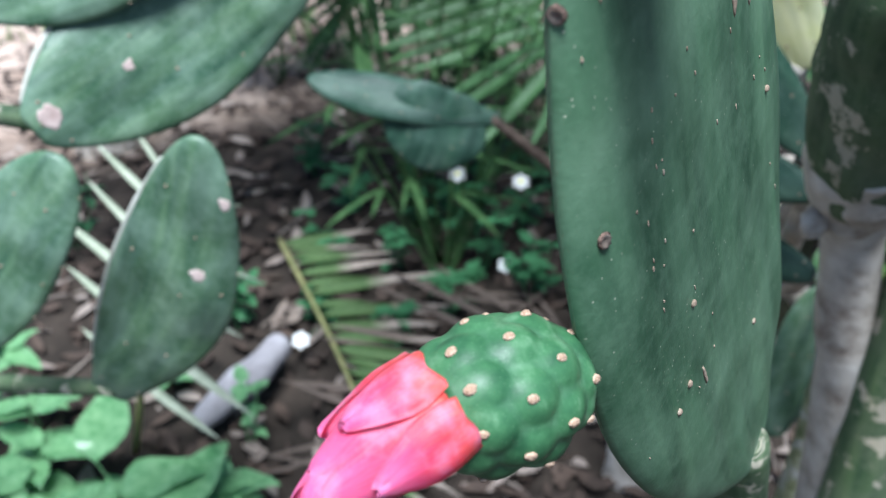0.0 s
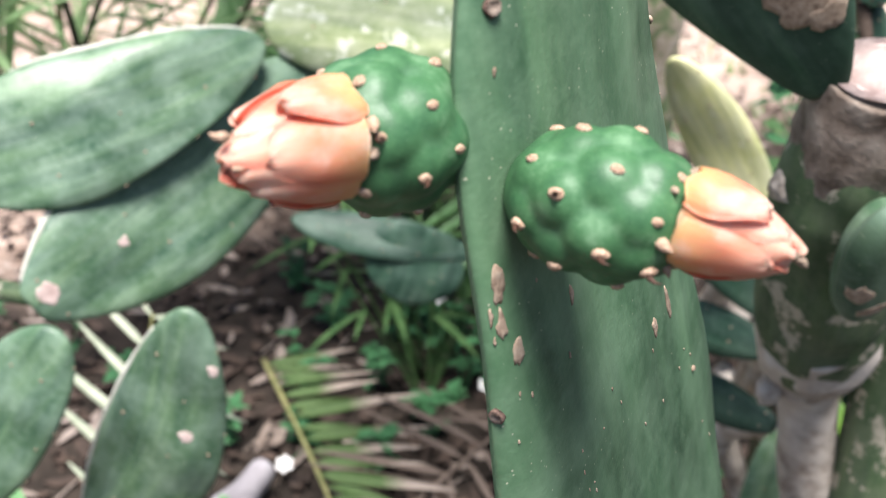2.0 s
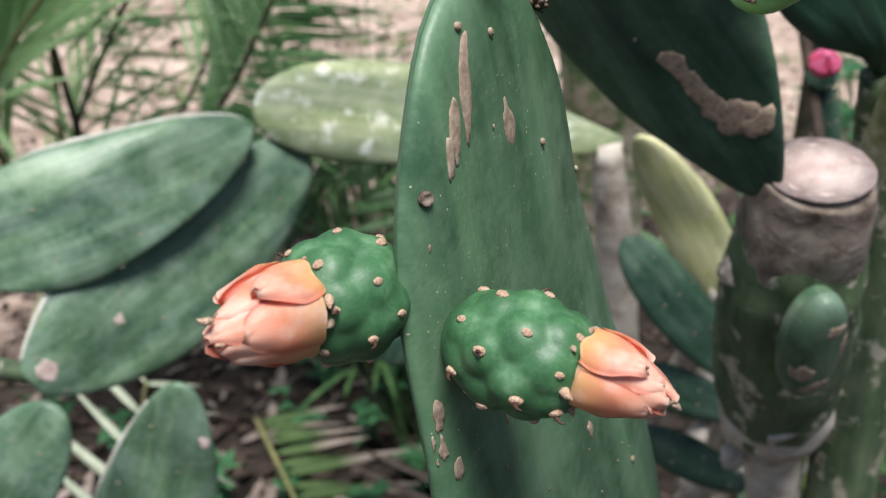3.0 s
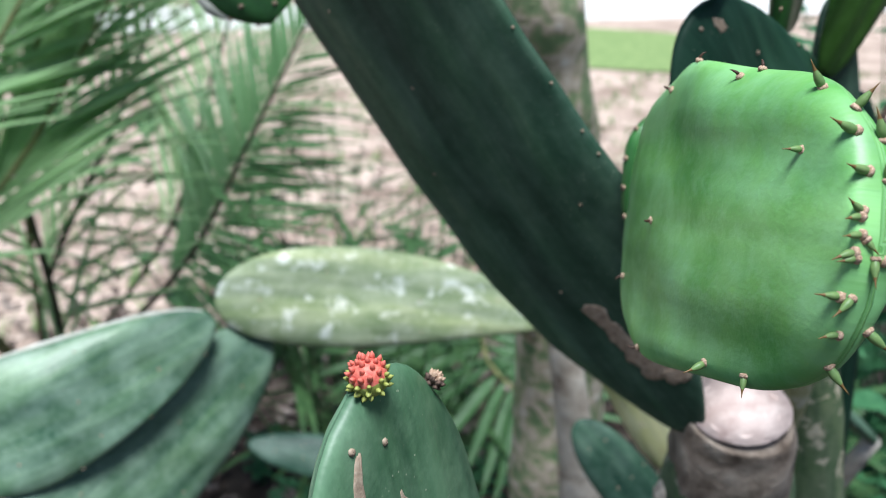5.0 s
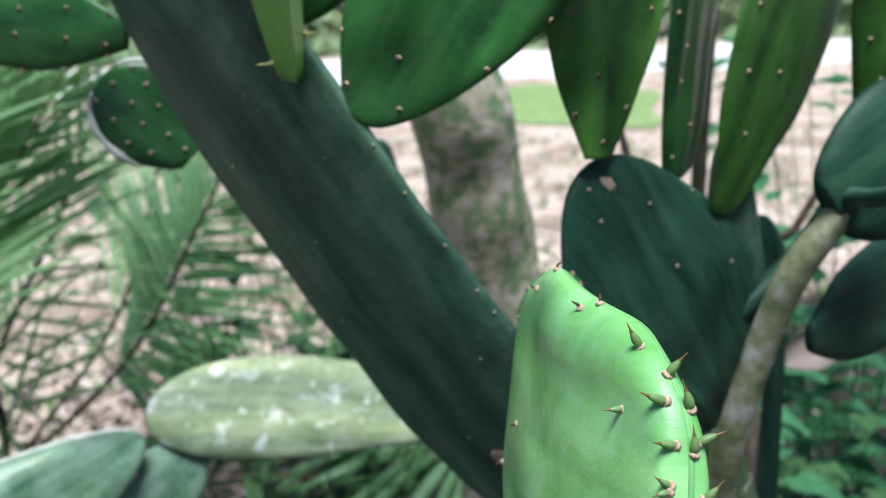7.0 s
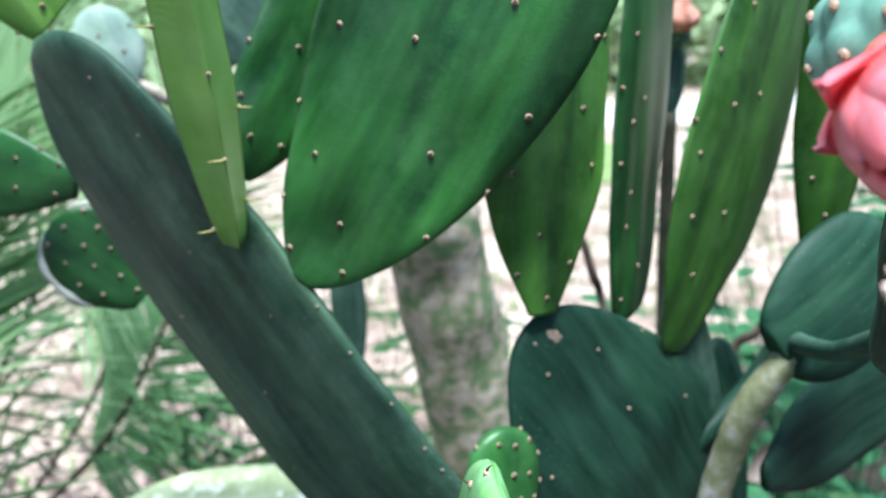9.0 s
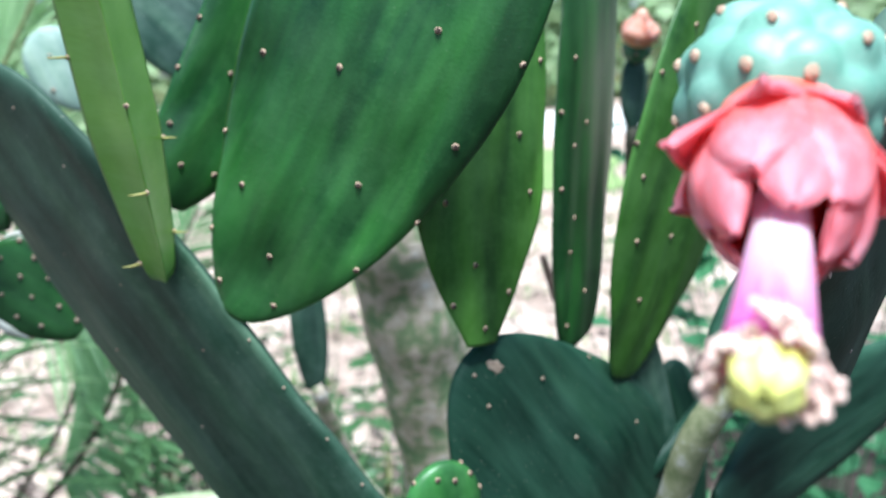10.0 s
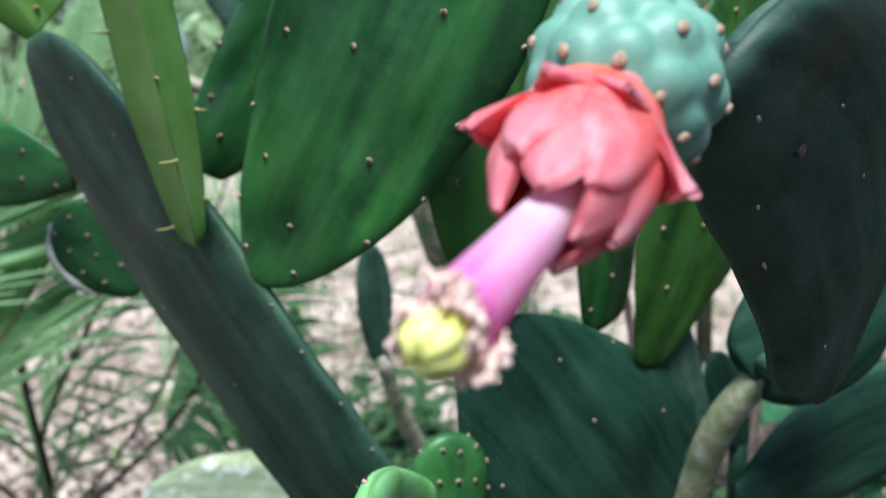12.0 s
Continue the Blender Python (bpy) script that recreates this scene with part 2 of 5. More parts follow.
PINK = petal_skin("petal_pink", (0.86, 0.11, 0.09), (0.88, 0.08, 0.19), (0.92, 0.18, 0.42), 0.38, pale=(0.98, 0.55, 0.72))
PINK_SOFT = petal_skin("petal_coral", (0.96, 0.21, 0.09), (0.97, 0.15, 0.14), (0.98, 0.30, 0.36), 0.34, pale=(0.99, 0.62, 0.68))
MAGENTA = petal_skin("style_magenta", (0.98, 0.95, 0.96), (0.97, 0.80, 0.88), (0.87, 0.20, 0.58), pale=(0.99, 0.80, 0.90))
STAMEN = plain("stamen", [(0.3, (0.82, 0.53, 0.43)), (0.7, (0.91, 0.70, 0.60))], 300.0, 0.8)
STIGMA = plain("stigma", [(0.3, (0.80, 0.77, 0.14)), (0.7, (0.91, 0.89, 0.36))], 200.0, 0.6)
RED_BUD = plain("red_bud", [(0.3, (0.50, 0.07, 0.055)), (0.7, (0.72, 0.24, 0.17))], 400.0, 0.5)
BUD_GREEN = plain("bud_green", [(0.3, (0.25, 0.30, 0.06)), (0.7, (0.42, 0.42, 0.12))], 300.0, 0.5)
PALM = plain("palm_leaf", [(0.3, (0.22, 0.42, 0.16)), (0.7, (0.48, 0.64, 0.36))], 12.0, 0.3, "UV", (1, 8, 1), 0.3, 0.001, thin=0.5)
PALM_MID = plain("mid_palm_leaf", [(0.3, (0.07, 0.18, 0.065)), (0.7, (0.22, 0.38, 0.17))], 12.0, 0.35, "UV", (1, 8, 1), 0.3, 0.001, thin=0.35)
PALM_DARK = plain("dark_palm_leaf", [(0.3, (0.026, 0.075, 0.026)), (0.7, (0.085, 0.17, 0.062))], 12.0, 0.45, "UV", (1, 8, 1), 0.3, 0.001)
PALM_DRY = plain("dry_palm_leaf", [(0.3, (0.045, 0.032, 0.025)), (0.7, (0.20, 0.155, 0.125))], 10.0, 0.75, "UV", (1, 8, 1), 0.4, 0.001)
PALM_FADED = dry_tipped("faded_palm_leaf")
PALE_RIM = plain("pale_margin", [(0.3, (0.40, 0.40, 0.33)), (0.7, (0.62, 0.62, 0.55))], 60.0, 0.8)
RACHIS = plain("palm_rib", [(0.3, (0.12, 0.14, 0.05)), (0.7, (0.27, 0.25, 0.11))], 30.0, 0.6)
RACHIS_DARK = plain("dark_palm_rib", [(0.3, (0.03, 0.035, 0.02)), (0.7, (0.09, 0.085, 0.05))], 30.0, 0.6)
HERB = plain("herb_leaf", [(0.3, (0.035, 0.13, 0.055)), (0.7, (0.11, 0.28, 0.12))], 30.0, 0.45, thin=0.35)
SHRUB = plain("shrub_leaf", [(0.3, (0.018, 0.06, 0.022)), (0.7, (0.08, 0.15, 0.05))], 30.0, 0.5)
GRASS_LEAF = plain("narrow_leaf", [(0.3, (0.030, 0.085, 0.028)), (0.7, (0.12, 0.22, 0.08))], 30.0, 0.45, thin=0.4)
BROADLEAF = plain("broad_leaf", [(0.3, (0.10, 0.27, 0.10)), (0.7, (0.30, 0.52, 0.26))], 40.0, 0.22, thin=0.3, spec=0.5)
WHITE_PETAL = plain("white_petal", [(0.3, (0.68, 0.68, 0.66)), (0.7, (0.82, 0.82, 0.80))], 80.0, 0.6)
ROCK = plain("grey_wood", [(0.3, (0.22, 0.20, 0.21)), (0.7, (0.46, 0.44, 0.46))], 14.0, 0.85, bump=0.8, depth=0.008)
LITTER_A = plain("dead_leaf_brown", [(0.3, (0.020, 0.014, 0.011)), (0.7, (0.11, 0.076, 0.058))], 9.0, 0.8)
LITTER_B = plain("dead_leaf_pale", [(0.3, (0.17, 0.13, 0.105)), (0.7, (0.36, 0.30, 0.26))], 9.0, 0.8)
GRASS = plain("grass_blade", [(0.3, (0.09, 0.17, 0.045)), (0.7, (0.20, 0.30, 0.10))], 3.0, 0.6)
HEDGE = plain("hedge_leaf", [(0.3, (0.15, 0.25, 0.10)), (0.7, (0.40, 0.50, 0.28))], 1.2, 0.5)


# ---- mesh helpers ----
def mesh_of(name, verts, faces, mats, uvs=None, face_mats=None, smooth=True):
    me = bpy.data.meshes.new(name)
    me.from_pydata([tuple(float(c) for c in v) for v in verts], [], [tuple(int(i) for i in f) for f in faces])
    for m in mats if isinstance(mats, (list, tuple)) else [mats]:
        me.materials.append(m)
    if uvs is not None:
        layer = me.uv_layers.new(name="UVMap")
        idx = np.empty(len(me.loops), dtype=np.int32)
        me.loops.foreach_get("vertex_index", idx)
        layer.data.foreach_set("uv", np.asarray(uvs, dtype=np.float32)[idx].ravel())
    if face_mats is not None:
        me.polygons.foreach_set("material_index", np.asarray(face_mats, dtype=np.int32))
    if smooth:
        me.polygons.foreach_set("use_smooth", np.ones(len(me.polygons), dtype=bool))
    me.update()
    return me


class Soup:
    """Collects pieces into one mesh."""

    def __init__(self):
        self.v, self.f, self.uv, self.m = [], [], [], []

    def add(self, verts, faces, uvs=None, mat=0):
        k = len(self.v)
        self.v += [tuple(p) for p in verts]
        self.f += [tuple(i + k for i in q) for q in faces]
        self.uv += list(uvs) if uvs is not None else [(0.0, 0.0)] * len(verts)
        self.m += [mat] * len(faces)

    def mesh(self, name, mats, smooth=True):
        return mesh_of(name, self.v, self.f, mats, self.uv, self.m, smooth)


def grid_faces(rows, cols, closed):
    out = []
    for i in range(rows - 1):
        for j in range(cols if closed else cols - 1):
            a, b = i * cols + j, i * cols + (j + 1) % cols
            out.append((a, b, b + cols, a + cols))
    return out


def loft(rings, closed_ends=True):
    """Verts and faces of rings (each a list of points) joined in order, with fan caps."""
    cols = len(rings[0])
    verts = [p for r in rings for p in r]
    faces = grid_faces(len(rings), cols, True)
    if closed_ends:
        for ring, first in ((rings[0], 0), (rings[-1], (len(rings) - 1) * cols)):
            c = sum((Vector(p) for p in ring), Vector()) / cols
            verts.append(tuple(c))
            k = len(verts) - 1
            for j in range(cols):
                a, b = first + j, first + (j + 1) % cols
                faces.append((k, b, a) if first == 0 else (k, a, b))
    return verts, faces


def part(name, me, parent, at=None, label=""):
    """Links a mesh as one object under a thing or a part. at: its pose in the world."""
    ob = new(name, me)
    m = at if at is not None else Matrix.Identity(4)
    if parent is not None:
        ob.parent = parent
        up = parent
        w = Matrix.Identity(4)
        while up is not None:
            w = up.matrix_basis @ w
            up = up.parent
        m = w.inverted() @ m
    ob.matrix_basis = m
    if label:
        tagged(ob, label)
    return ob


def thing(name, x, y, z, label, category, group="", kind=""):
    e = new(name)
    e.empty_display_size = 0.05
    e.matrix_basis = Matrix.Translation((x, y, z))
    return tagged(e, label, category, group, kind)


def frame_of(axis, hint):
    a = Vector(axis).normalized()
    w = Vector(hint) - a * Vector(hint).dot(a)
    w.normalize()
    return a, w, a.cross(w)


def stand(pos, normal, spin=0.0, size=1.0):
    """A pose whose z axis points along normal."""
    q = Vector(normal).to_track_quat("Z", "Y").to_matrix().to_4x4()
    return Matrix.Translation(pos) @ q @ pose(0, 0, 0, 0, 0, spin) @ Matrix.Scale(size, 4)


def tube_rings(path, radii, sides=14, rough=0.0, seed=0.0, freq=12.0):
    pts = [Vector(p) for p in path]
    rings = []
    prev = Vector((1, 0.2, 0.1))
    for i, p in enumerate(pts):
        d = (pts[min(i + 1, len(pts) - 1)] - pts[max(i - 1, 0)]).normalized()
        w = (prev - d * prev.dot(d)).normalized()
        prev = w
        b = d.cross(w)
        r = radii[i]
        ring = []
        for j in range(sides):
            an = 2 * math.pi * j / sides
            o = w * math.cos(an) + b * math.sin(an)
            k = 1 + rough * noise.noise((p + o * r) * freq + Vector((seed, 0, 0)))
            ring.append(p + o * r * k)
        rings.append(ring)
    return rings


def smooth_path(pts, n):
    """A curve through the points."""
    P = [Vector(p) for p in pts]
    out = []
    segs = len(P) - 1
    for i in range(n + 1):
        t = i / n * segs
        k = min(int(t), segs - 1)
        f = t - k
        p0, p1, p2, p3 = P[max(k - 1, 0)], P[k], P[k + 1], P[min(k + 2, segs)]
        out.append(0.5 * ((2 * p1) + (p2 - p0) * f + (2 * p0 - 5 * p1 + 4 * p2 - p3) * f * f + (3 * p1 - p0 - 3 * p2 + p3) * f ** 3))
    return out


def interp(vals, n):
    return [float(np.interp(i / n * (len(vals) - 1), range(len(vals)), vals)) for i in range(n + 1)]


def tube(name, pts, radii, mat, parent, n=20, sides=14, rough=0.1, seed=0.0, freq=12.0, label="", unit=False):
    path = smooth_path(pts, n)
    rings = tube_rings(path, interp(radii, n), sides, rough, seed, freq)
    o = Vector(pts[0])
    v, f = loft([[p - o for p in r] for r in rings])
    long, girth = (1.0, 1.0) if unit else ((path[-1] - path[0]).length, 6.28 * sum(radii) / len(radii))
    uv = [(i / n * long, j / sides * girth) for i in range(n + 1) for j in range(sides)] + [(0, 0), (1, 0)]
    return part(name, mesh_of(name, v, f, mat, uv), parent, Matrix.Translation(o), label)


VIEW = Vector((0.12, -0.02, 1.6))


# ---- small pieces, shared by many pads ----
def felt_mesh(name, r, h, mats, seed, crater=False, sides=12):
    rings = []
    for k, (rr, zz) in enumerate([(1.0, -0.3), (1.08, 0.25), (0.85, 0.75), (0.45, 1.0 if not crater else 0.45), (0.15, 1.0 if not crater else 0.3)]):
        ring = []
        for j in range(sides):
            an = 2 * math.pi * j / sides
            w = 1 + 0.25 * noise.noise(Vector((math.cos(an) * 1.3 + seed, math.sin(an) * 1.3, k * 0.7)))
            ring.append(Vector((r * rr * w * math.cos(an), r * rr * w * math.sin(an), h * zz * (1 + 0.4 * noise.noise(Vector((j * 0.9, k * 1.1, seed)))))))
        rings.append(ring)
    v, f = loft(rings)
    fm = [0] * len(f)
    if len(mats) > 1:
        for i, q in enumerate(f):
            if min(q) >= 2 * sides:
                fm[i] = 1
    return mesh_of(name, v, f, mats, None, fm)


def cone_path(pts, radii, sides=9):
    return loft(tube_rings([Vector(p) for p in pts], radii, sides))


AREOLE_DOT = [felt_mesh("areole", 0.0020, 0.0016, [FELT, FELT_DARK], s, sides=9) for s in (1.0, 4.0, 9.0)]
AREOLE_PALE = [felt_mesh("areole", 0.0016, 0.0012, [CORK], s, sides=9) for s in (2.0, 5.0)]
AREOLE_OLD = [felt_mesh("areole", 0.0034, 0.0024, [FELT_DARK, STUB], s, True, 16) for s in (3.0, 7.0)]
AREOLE_FRUIT = [felt_mesh("areole", 0.0019, 0.0017, [FELT], s) for s in (1.0, 4.0, 8.0)]


def thorn_areole(seed):
    s = Soup()
    base = felt_mesh("tmp", 0.0021, 0.0018, [FELT], seed)
    s.add([v.co for v in base.vertices], [tuple(p.vertices) for p in base.polygons], mat=0)
    v, f = cone_path([(0, 0, 0.001), (0.0006, 0, 0.003), (0.0018, 0.0004, 0.0046), (0.0034, 0.0006, 0.0052)], [0.0009, 0.0008, 0.0005, 0.0001], 7)
    s.add(v, f, mat=1)
    bpy.data.meshes.remove(base)
    return s.mesh("areole", [FELT, THORN])


def spike_mesh(length, fat, seed):
    """A young conical leaf on a felted cushion, as on new pads."""
    s = Soup()
    base = felt_mesh("tmp", 0.0019, 0.0016, [FELT], seed)
    s.add([v.co for v in base.vertices], [tuple(p.vertices) for p in base.polygons], mat=0)
    bpy.data.meshes.remove(base)
    n = 8
    pts = [(length * 0.12 * (i / n) ** 2, 0, length * i / n) for i in range(n + 1)]
    rad = [fat * (0.55 + 0.9 * math.sin(math.pi * min(1, (i / n) * 1.3 + 0.08))) * (1 - (i / n) ** 2.2) + 0.00008 for i in range(n + 1)]
    rings = tube_rings([Vector(p) for p in pts], rad, 9)
    v, f = loft(rings)
    k = len(s.f)
    s.add(v, f, mat=1)
    for i, q in enumerate(f):
        if min(q) >= 5 * 9 or max(q) == len(v) - 1:
            s.m[k + i] = 2
    return s.mesh("leaf_spike", [FELT, SPINE, SPINE_TIP])


def hook_mesh():
    s = Soup()
    v, f = cone_path([(0, 0, 0), (0.001, 0, 0.004), (0.004, 0, 0.0075), (0.008, 0, 0.0085), (0.0115, 0, 0.0072)], [0.0011, 0.0010, 0.0009, 0.0006, 0.0001], 8)
    s.add(v, f, mat=1)
    base = felt_mesh("tmp", 0.0016, 0.0014, [FELT], 2.0)
    s.add([q.co for q in base.vertices], [tuple(p.vertices) for p in base.polygons], mat=0)
    bpy.data.meshes.remove(base)
    return s.mesh("hooked_leaf", [FELT, HOOK])


AREOLE_THORN = [thorn_areole(s) for s in (2.0, 6.0)]
SPIKES = [spike_mesh(0.0112, 0.0012, 1.0), spike_mesh(0.0092, 0.0010, 4.0), spike_mesh(0.0074, 0.0009, 7.0)]
HOOKS = [hook_mesh()]
SCALES = [mesh_of("dried_scale", *cone_path([(0, 0, -0.001), (0.0004, 0, 0.001), (0.0012, 0.0003, 0.0026), (0.0028, 0.0006, 0.0038)], [0.0016, 0.0017, 0.0012, 0.0002], 8), [CORK, FELT][k]) for k in range(2)]


# ---- cactus pads ----
class Pad:
    """A flattened, leaf-like stem joint from base to tip. side: the way across its width."""

    def __init__(self, base, tip, side, width, thick, neck=0.25, peak=0.5, base_pow=0.8, tip_pow=2.4, bend=0.0, sway=0.0, wave=0.002, ripple=0.0, seed=0.0, cup=0.0, outline=0.03, taper=0.0, taper_from=0.4, box=3.0, plump=0.55, chamfer=0.0, lop=0.0):
        self.chamfer, self.lop = chamfer, lop
        self.o = Vector(base)
        self.length = (Vector(tip) - self.o).length
        self.a, self.w, self.n = frame_of(Vector(tip) - self.o, side)
        if self.n.dot(VIEW - self.o) < 0:
            self.n, self.w = -self.n, -self.w
        self.width, self.thick, self.neck, self.peak = width, thick, neck, peak
        self.taper, self.taper_from, self.box, self.plump = taper, taper_from, box, plump
        self.bp, self.tp, self.bend, self.sway, self.wave, self.ripple, self.seed, self.cup, self.outline = base_pow, tip_pow, bend, sway, wave, ripple, seed, cup, outline

    def half(self, u):
        x = min(1.0, max(0.0, (u - self.taper_from) / 0.35))
        k = 1 - self.taper * x * x * (3 - 2 * x)
        if u < self.peak:
            return k * (self.neck + (1 - self.neck) * math.sin(math.pi / 2 * u / self.peak) ** self.bp)
        return k * max(0.0, 1 - ((u - self.peak) / (1 - self.peak)) ** self.tp) ** 0.5

    def at(self, u, s, side=1.0):
        """The point on the skin: u from base to tip, s from margin to margin, side +1 for the face in view."""
        h = self.half(u)
        sd = self.seed
        edge = 1 + self.outline * noise.noise(Vector((u * 3.1 + sd, 2.0 * (1 if s > 0 else -1), sd * 0.7)))
        x = self.width / 2 * h * s * edge
        if s * self.lop < 0:
            q = min(1.0, u / 0.68)
            x *= 1 - abs(self.lop) * (1 - q * q * (3 - 2 * q))
        lens = max(0.0, 1 - abs(s) ** self.box) ** 0.5
        y = side * self.thick / 2 * lens * h ** self.plump
        if self.chamfer and side > 0 and u > 1 - self.chamfer:
            y -= self.thick * 0.8 * (u - 1 + self.chamfer) / self.chamfer * lens
        y += self.wave * noise.noise(Vector((u * self.length * 14 + sd, x * 14, sd)))
        y += self.ripple * h * math.sin(x * 170 + 2.5 * noise.noise(Vector((u * 3, sd, 1.0)))) * (0.5 + 0.5 * math.sin(u * 7 + sd))
        arc = 4 * u * (1 - u)
        y += self.bend * arc + self.cup * s * s * h
        return self.o + self.a * (u * self.length) + self.w * (x + self.sway * arc) + self.n * y

    def on(self, u, s, side=1.0):
        """Point and outward normal of the skin."""
        e = 0.004
        p = self.at(u, s, side)
        du = self.at(min(0.995, u + e), s, side) - self.at(max(0.005, u - e), s, side)
        s0, s1 = max(-0.999, s - 0.01), min(0.999, s + 0.01)
        ds = self.at(u, s1, side) - self.at(u, s0, side)
        nn = du.cross(ds).normalized()
        if nn.dot(self.n) * side < 0:
            nn = -nn
        if abs(s) > 0.93:
            nn = (nn * (1 - (abs(s) - 0.93) / 0.07) + self.w * (1 if s > 0 else -1) * ((abs(s) - 0.9) / 0.1)).normalized()
        return p, nn

    def uv_of(self, x):
        """Face coordinates (u, s) nearest to a world point."""
        d = Vector(x) - self.o
        u = min(0.98, max(0.02, d.dot(self.a) / self.length))
        h = max(0.05, self.half(u)) * self.width / 2
        arc = 4 * u * (1 - u)
        return u, min(1.0, max(-1.0, (d.dot(self.w) - self.sway * arc) / h))

    def mesh(self, mat, rows=44, cols=36):
        rings, uvs = [], []
        for i in range(rows + 1):
            t = i / rows
            u = 0.35 * t + 0.65 * (0.5 - 0.5 * math.cos(math.pi * t))
            u = min(u, 0.9995)
            ring = []
            for j in range(cols):
                an = 2 * math.pi * j / cols
                s = math.cos(an)
                s = math.copysign(abs(s) ** 0.85, s)
                ring.append(self.at(u, s, 1.0 if math.sin(an) >= 0 else -1.0) - self.o)
                uvs.append((u * self.length + self.seed, s * self.half(u) * self.width / 2 + (0.5 if math.sin(an) < 0 else 0.0)))
            rings.append(ring)
        v, f = loft(rings)
        uvs += [(self.seed, 0.0), (self.length + self.seed, 0.0)]
        return mesh_of("pad", v, f, mat, uvs)


def add_pad(plant, mat, base, tip, side, width, thick, label="", **shape):
    p = Pad(base, tip, side, width, thick, **shape)
    p.ob = part("pad", p.mesh(mat), plant, Matrix.Translation(p.o), label)
    return p


def dot(p, u, s, kinds, name="areole", size=1.0, side=1.0, spin=None, lean=None, sink=0.0):
    pos, nn = p.on(u, s, side)
    if lean is not None:
        nn = (nn + Vector(lean)).normalized()
    sp = random.uniform(0, 360) if spin is None else spin
    return part(name, random.choice(kinds), p.ob, stand(pos - nn * sink, nn, sp, size))


def lattice(p, du, ds, kinds, u0=0.08, u1=0.95, size=1.0, jitter=0.02, margin=True, sides=(1.0,)):
    """Areoles in the diamond pattern that pads have, and along the margins."""
    k, u = 0, u0
    while u < u1:
        h = p.half(u)
        if h > 0.15:
            step = ds / h
            s = -0.8 + (step / 2 if k % 2 else 0)
            while s < 0.82:
                for sd in sides:
                    dot(p, min(0.97, u + random.uniform(-jitter, jitter)), max(-0.9, min(0.9, s + random.uniform(-jitter, jitter) * 2)), kinds, size=size * random.uniform(0.8, 1.15), side=sd)
                s += step
        if margin:
            dot(p, u, 0.995, kinds, size=size)
            dot(p, min(0.97, u + du * 0.5), -0.995, kinds, size=size)
        k += 1
        u += du


def scar(p, u, s, long, wide, seed, side=1.0, tilt=0.0, mat=None, lift=0.0004):
    """A thin corky patch with a ragged outline that follows the skin."""
    n, rings = 18, []
    for k, rr in enumerate((0.08, 0.45, 0.8, 1.0)):
        ring = []
        for j in range(n):
            an = 2 * math.pi * j / n
            r = rr * (1 + 0.55 * noise.noise(Vector((math.cos(an) * 1.6 + seed, math.sin(an) * 1.6, seed))))
            a, b = r * math.cos(an) * long / 2, r * math.sin(an) * wide / 2
            ct, st = math.cos(tilt), math.sin(tilt)
            a, b = a * ct - b * st, a * st + b * ct
            uu = min(0.97, max(0.02, u + a / p.length))
            ss = max(-0.98, min(0.98, s + b / (p.width / 2 * max(0.2, p.half(u)))))
            pos, nn = p.on(uu, ss, side)
            ring.append(pos + nn * (lift * (1.0 if k < 3 else -0.6)) - p.o)
        rings.append(ring)
    v, f = loft(rings)
    return part("scar", mesh_of("scar", v, f, mat or CORK), p.ob, Matrix.Translation(p.o))


def rim_line(p, s, u0, u1, r, mat, seed=0.0, label="pale margin line, dry cork or added edge light"):
    """A pale line along a pad's margin, for dry cork or for painted edge light."""
    pts = [p.at(u0 + (u1 - u0) * i / 14, s, 0.0) for i in range(15)]
    return tube("dry_margin", [tuple(q) for q in pts], [r * 0.4, r, r * 0.8, r, r * 0.4], mat, p.ob, 36, 8, 0.3, seed, 60.0, label)


# ---- fruits and flowers ----
def sheet(rows, thick):
    """Verts, faces and UVs of a thin two-sided sheet from a grid of points."""
    R, C = len(rows), len(rows[0])
    nor = [[None] * C for _ in range(R)]
    for i in range(R):
        for j in range(C):
            a = rows[min(i + 1, R - 1)][j] - rows[max(i - 1, 0)][j]
            b = rows[i][min(j + 1, C - 1)] - rows[i][max(j - 1, 0)]
            c = a.cross(b)
            nor[i][j] = c.normalized() if c.length > 1e-12 else Vector((0, 0, 0))
    v = [rows[i][j] + nor[i][j] * thick / 2 for i in range(R) for j in range(C)] + [rows[i][j] - nor[i][j] * thick / 2 for i in range(R) for j in range(C)]
    f = grid_faces(R, C, False)
    k = R * C
    f += [(d + k, c + k, b + k, a + k) for a, b, c, d in f]
    rim = [(i, 0) for i in range(R)] + [(R - 1, j) for j in range(1, C)] + [(i, C - 1) for i in range(R - 2, -1, -1)] + [(0, j) for j in range(C - 2, 0, -1)]
    for q in range(len(rim)):
        a = rim[q][0] * C + rim[q][1]
        b = rim[(q + 1) % len(rim)][0] * C + rim[(q + 1) % len(rim)][1]
        f.append((a, a + k, b + k, b))
    uv = [(i / (R - 1), j / (C - 1)) for i in range(R) for j in range(C)] * 2
    return v, f, uv


def barrel(t, radius):
    return radius * max(0.02, math.sin(math.pi * (0.09 + 0.80 * t))) ** 0.62


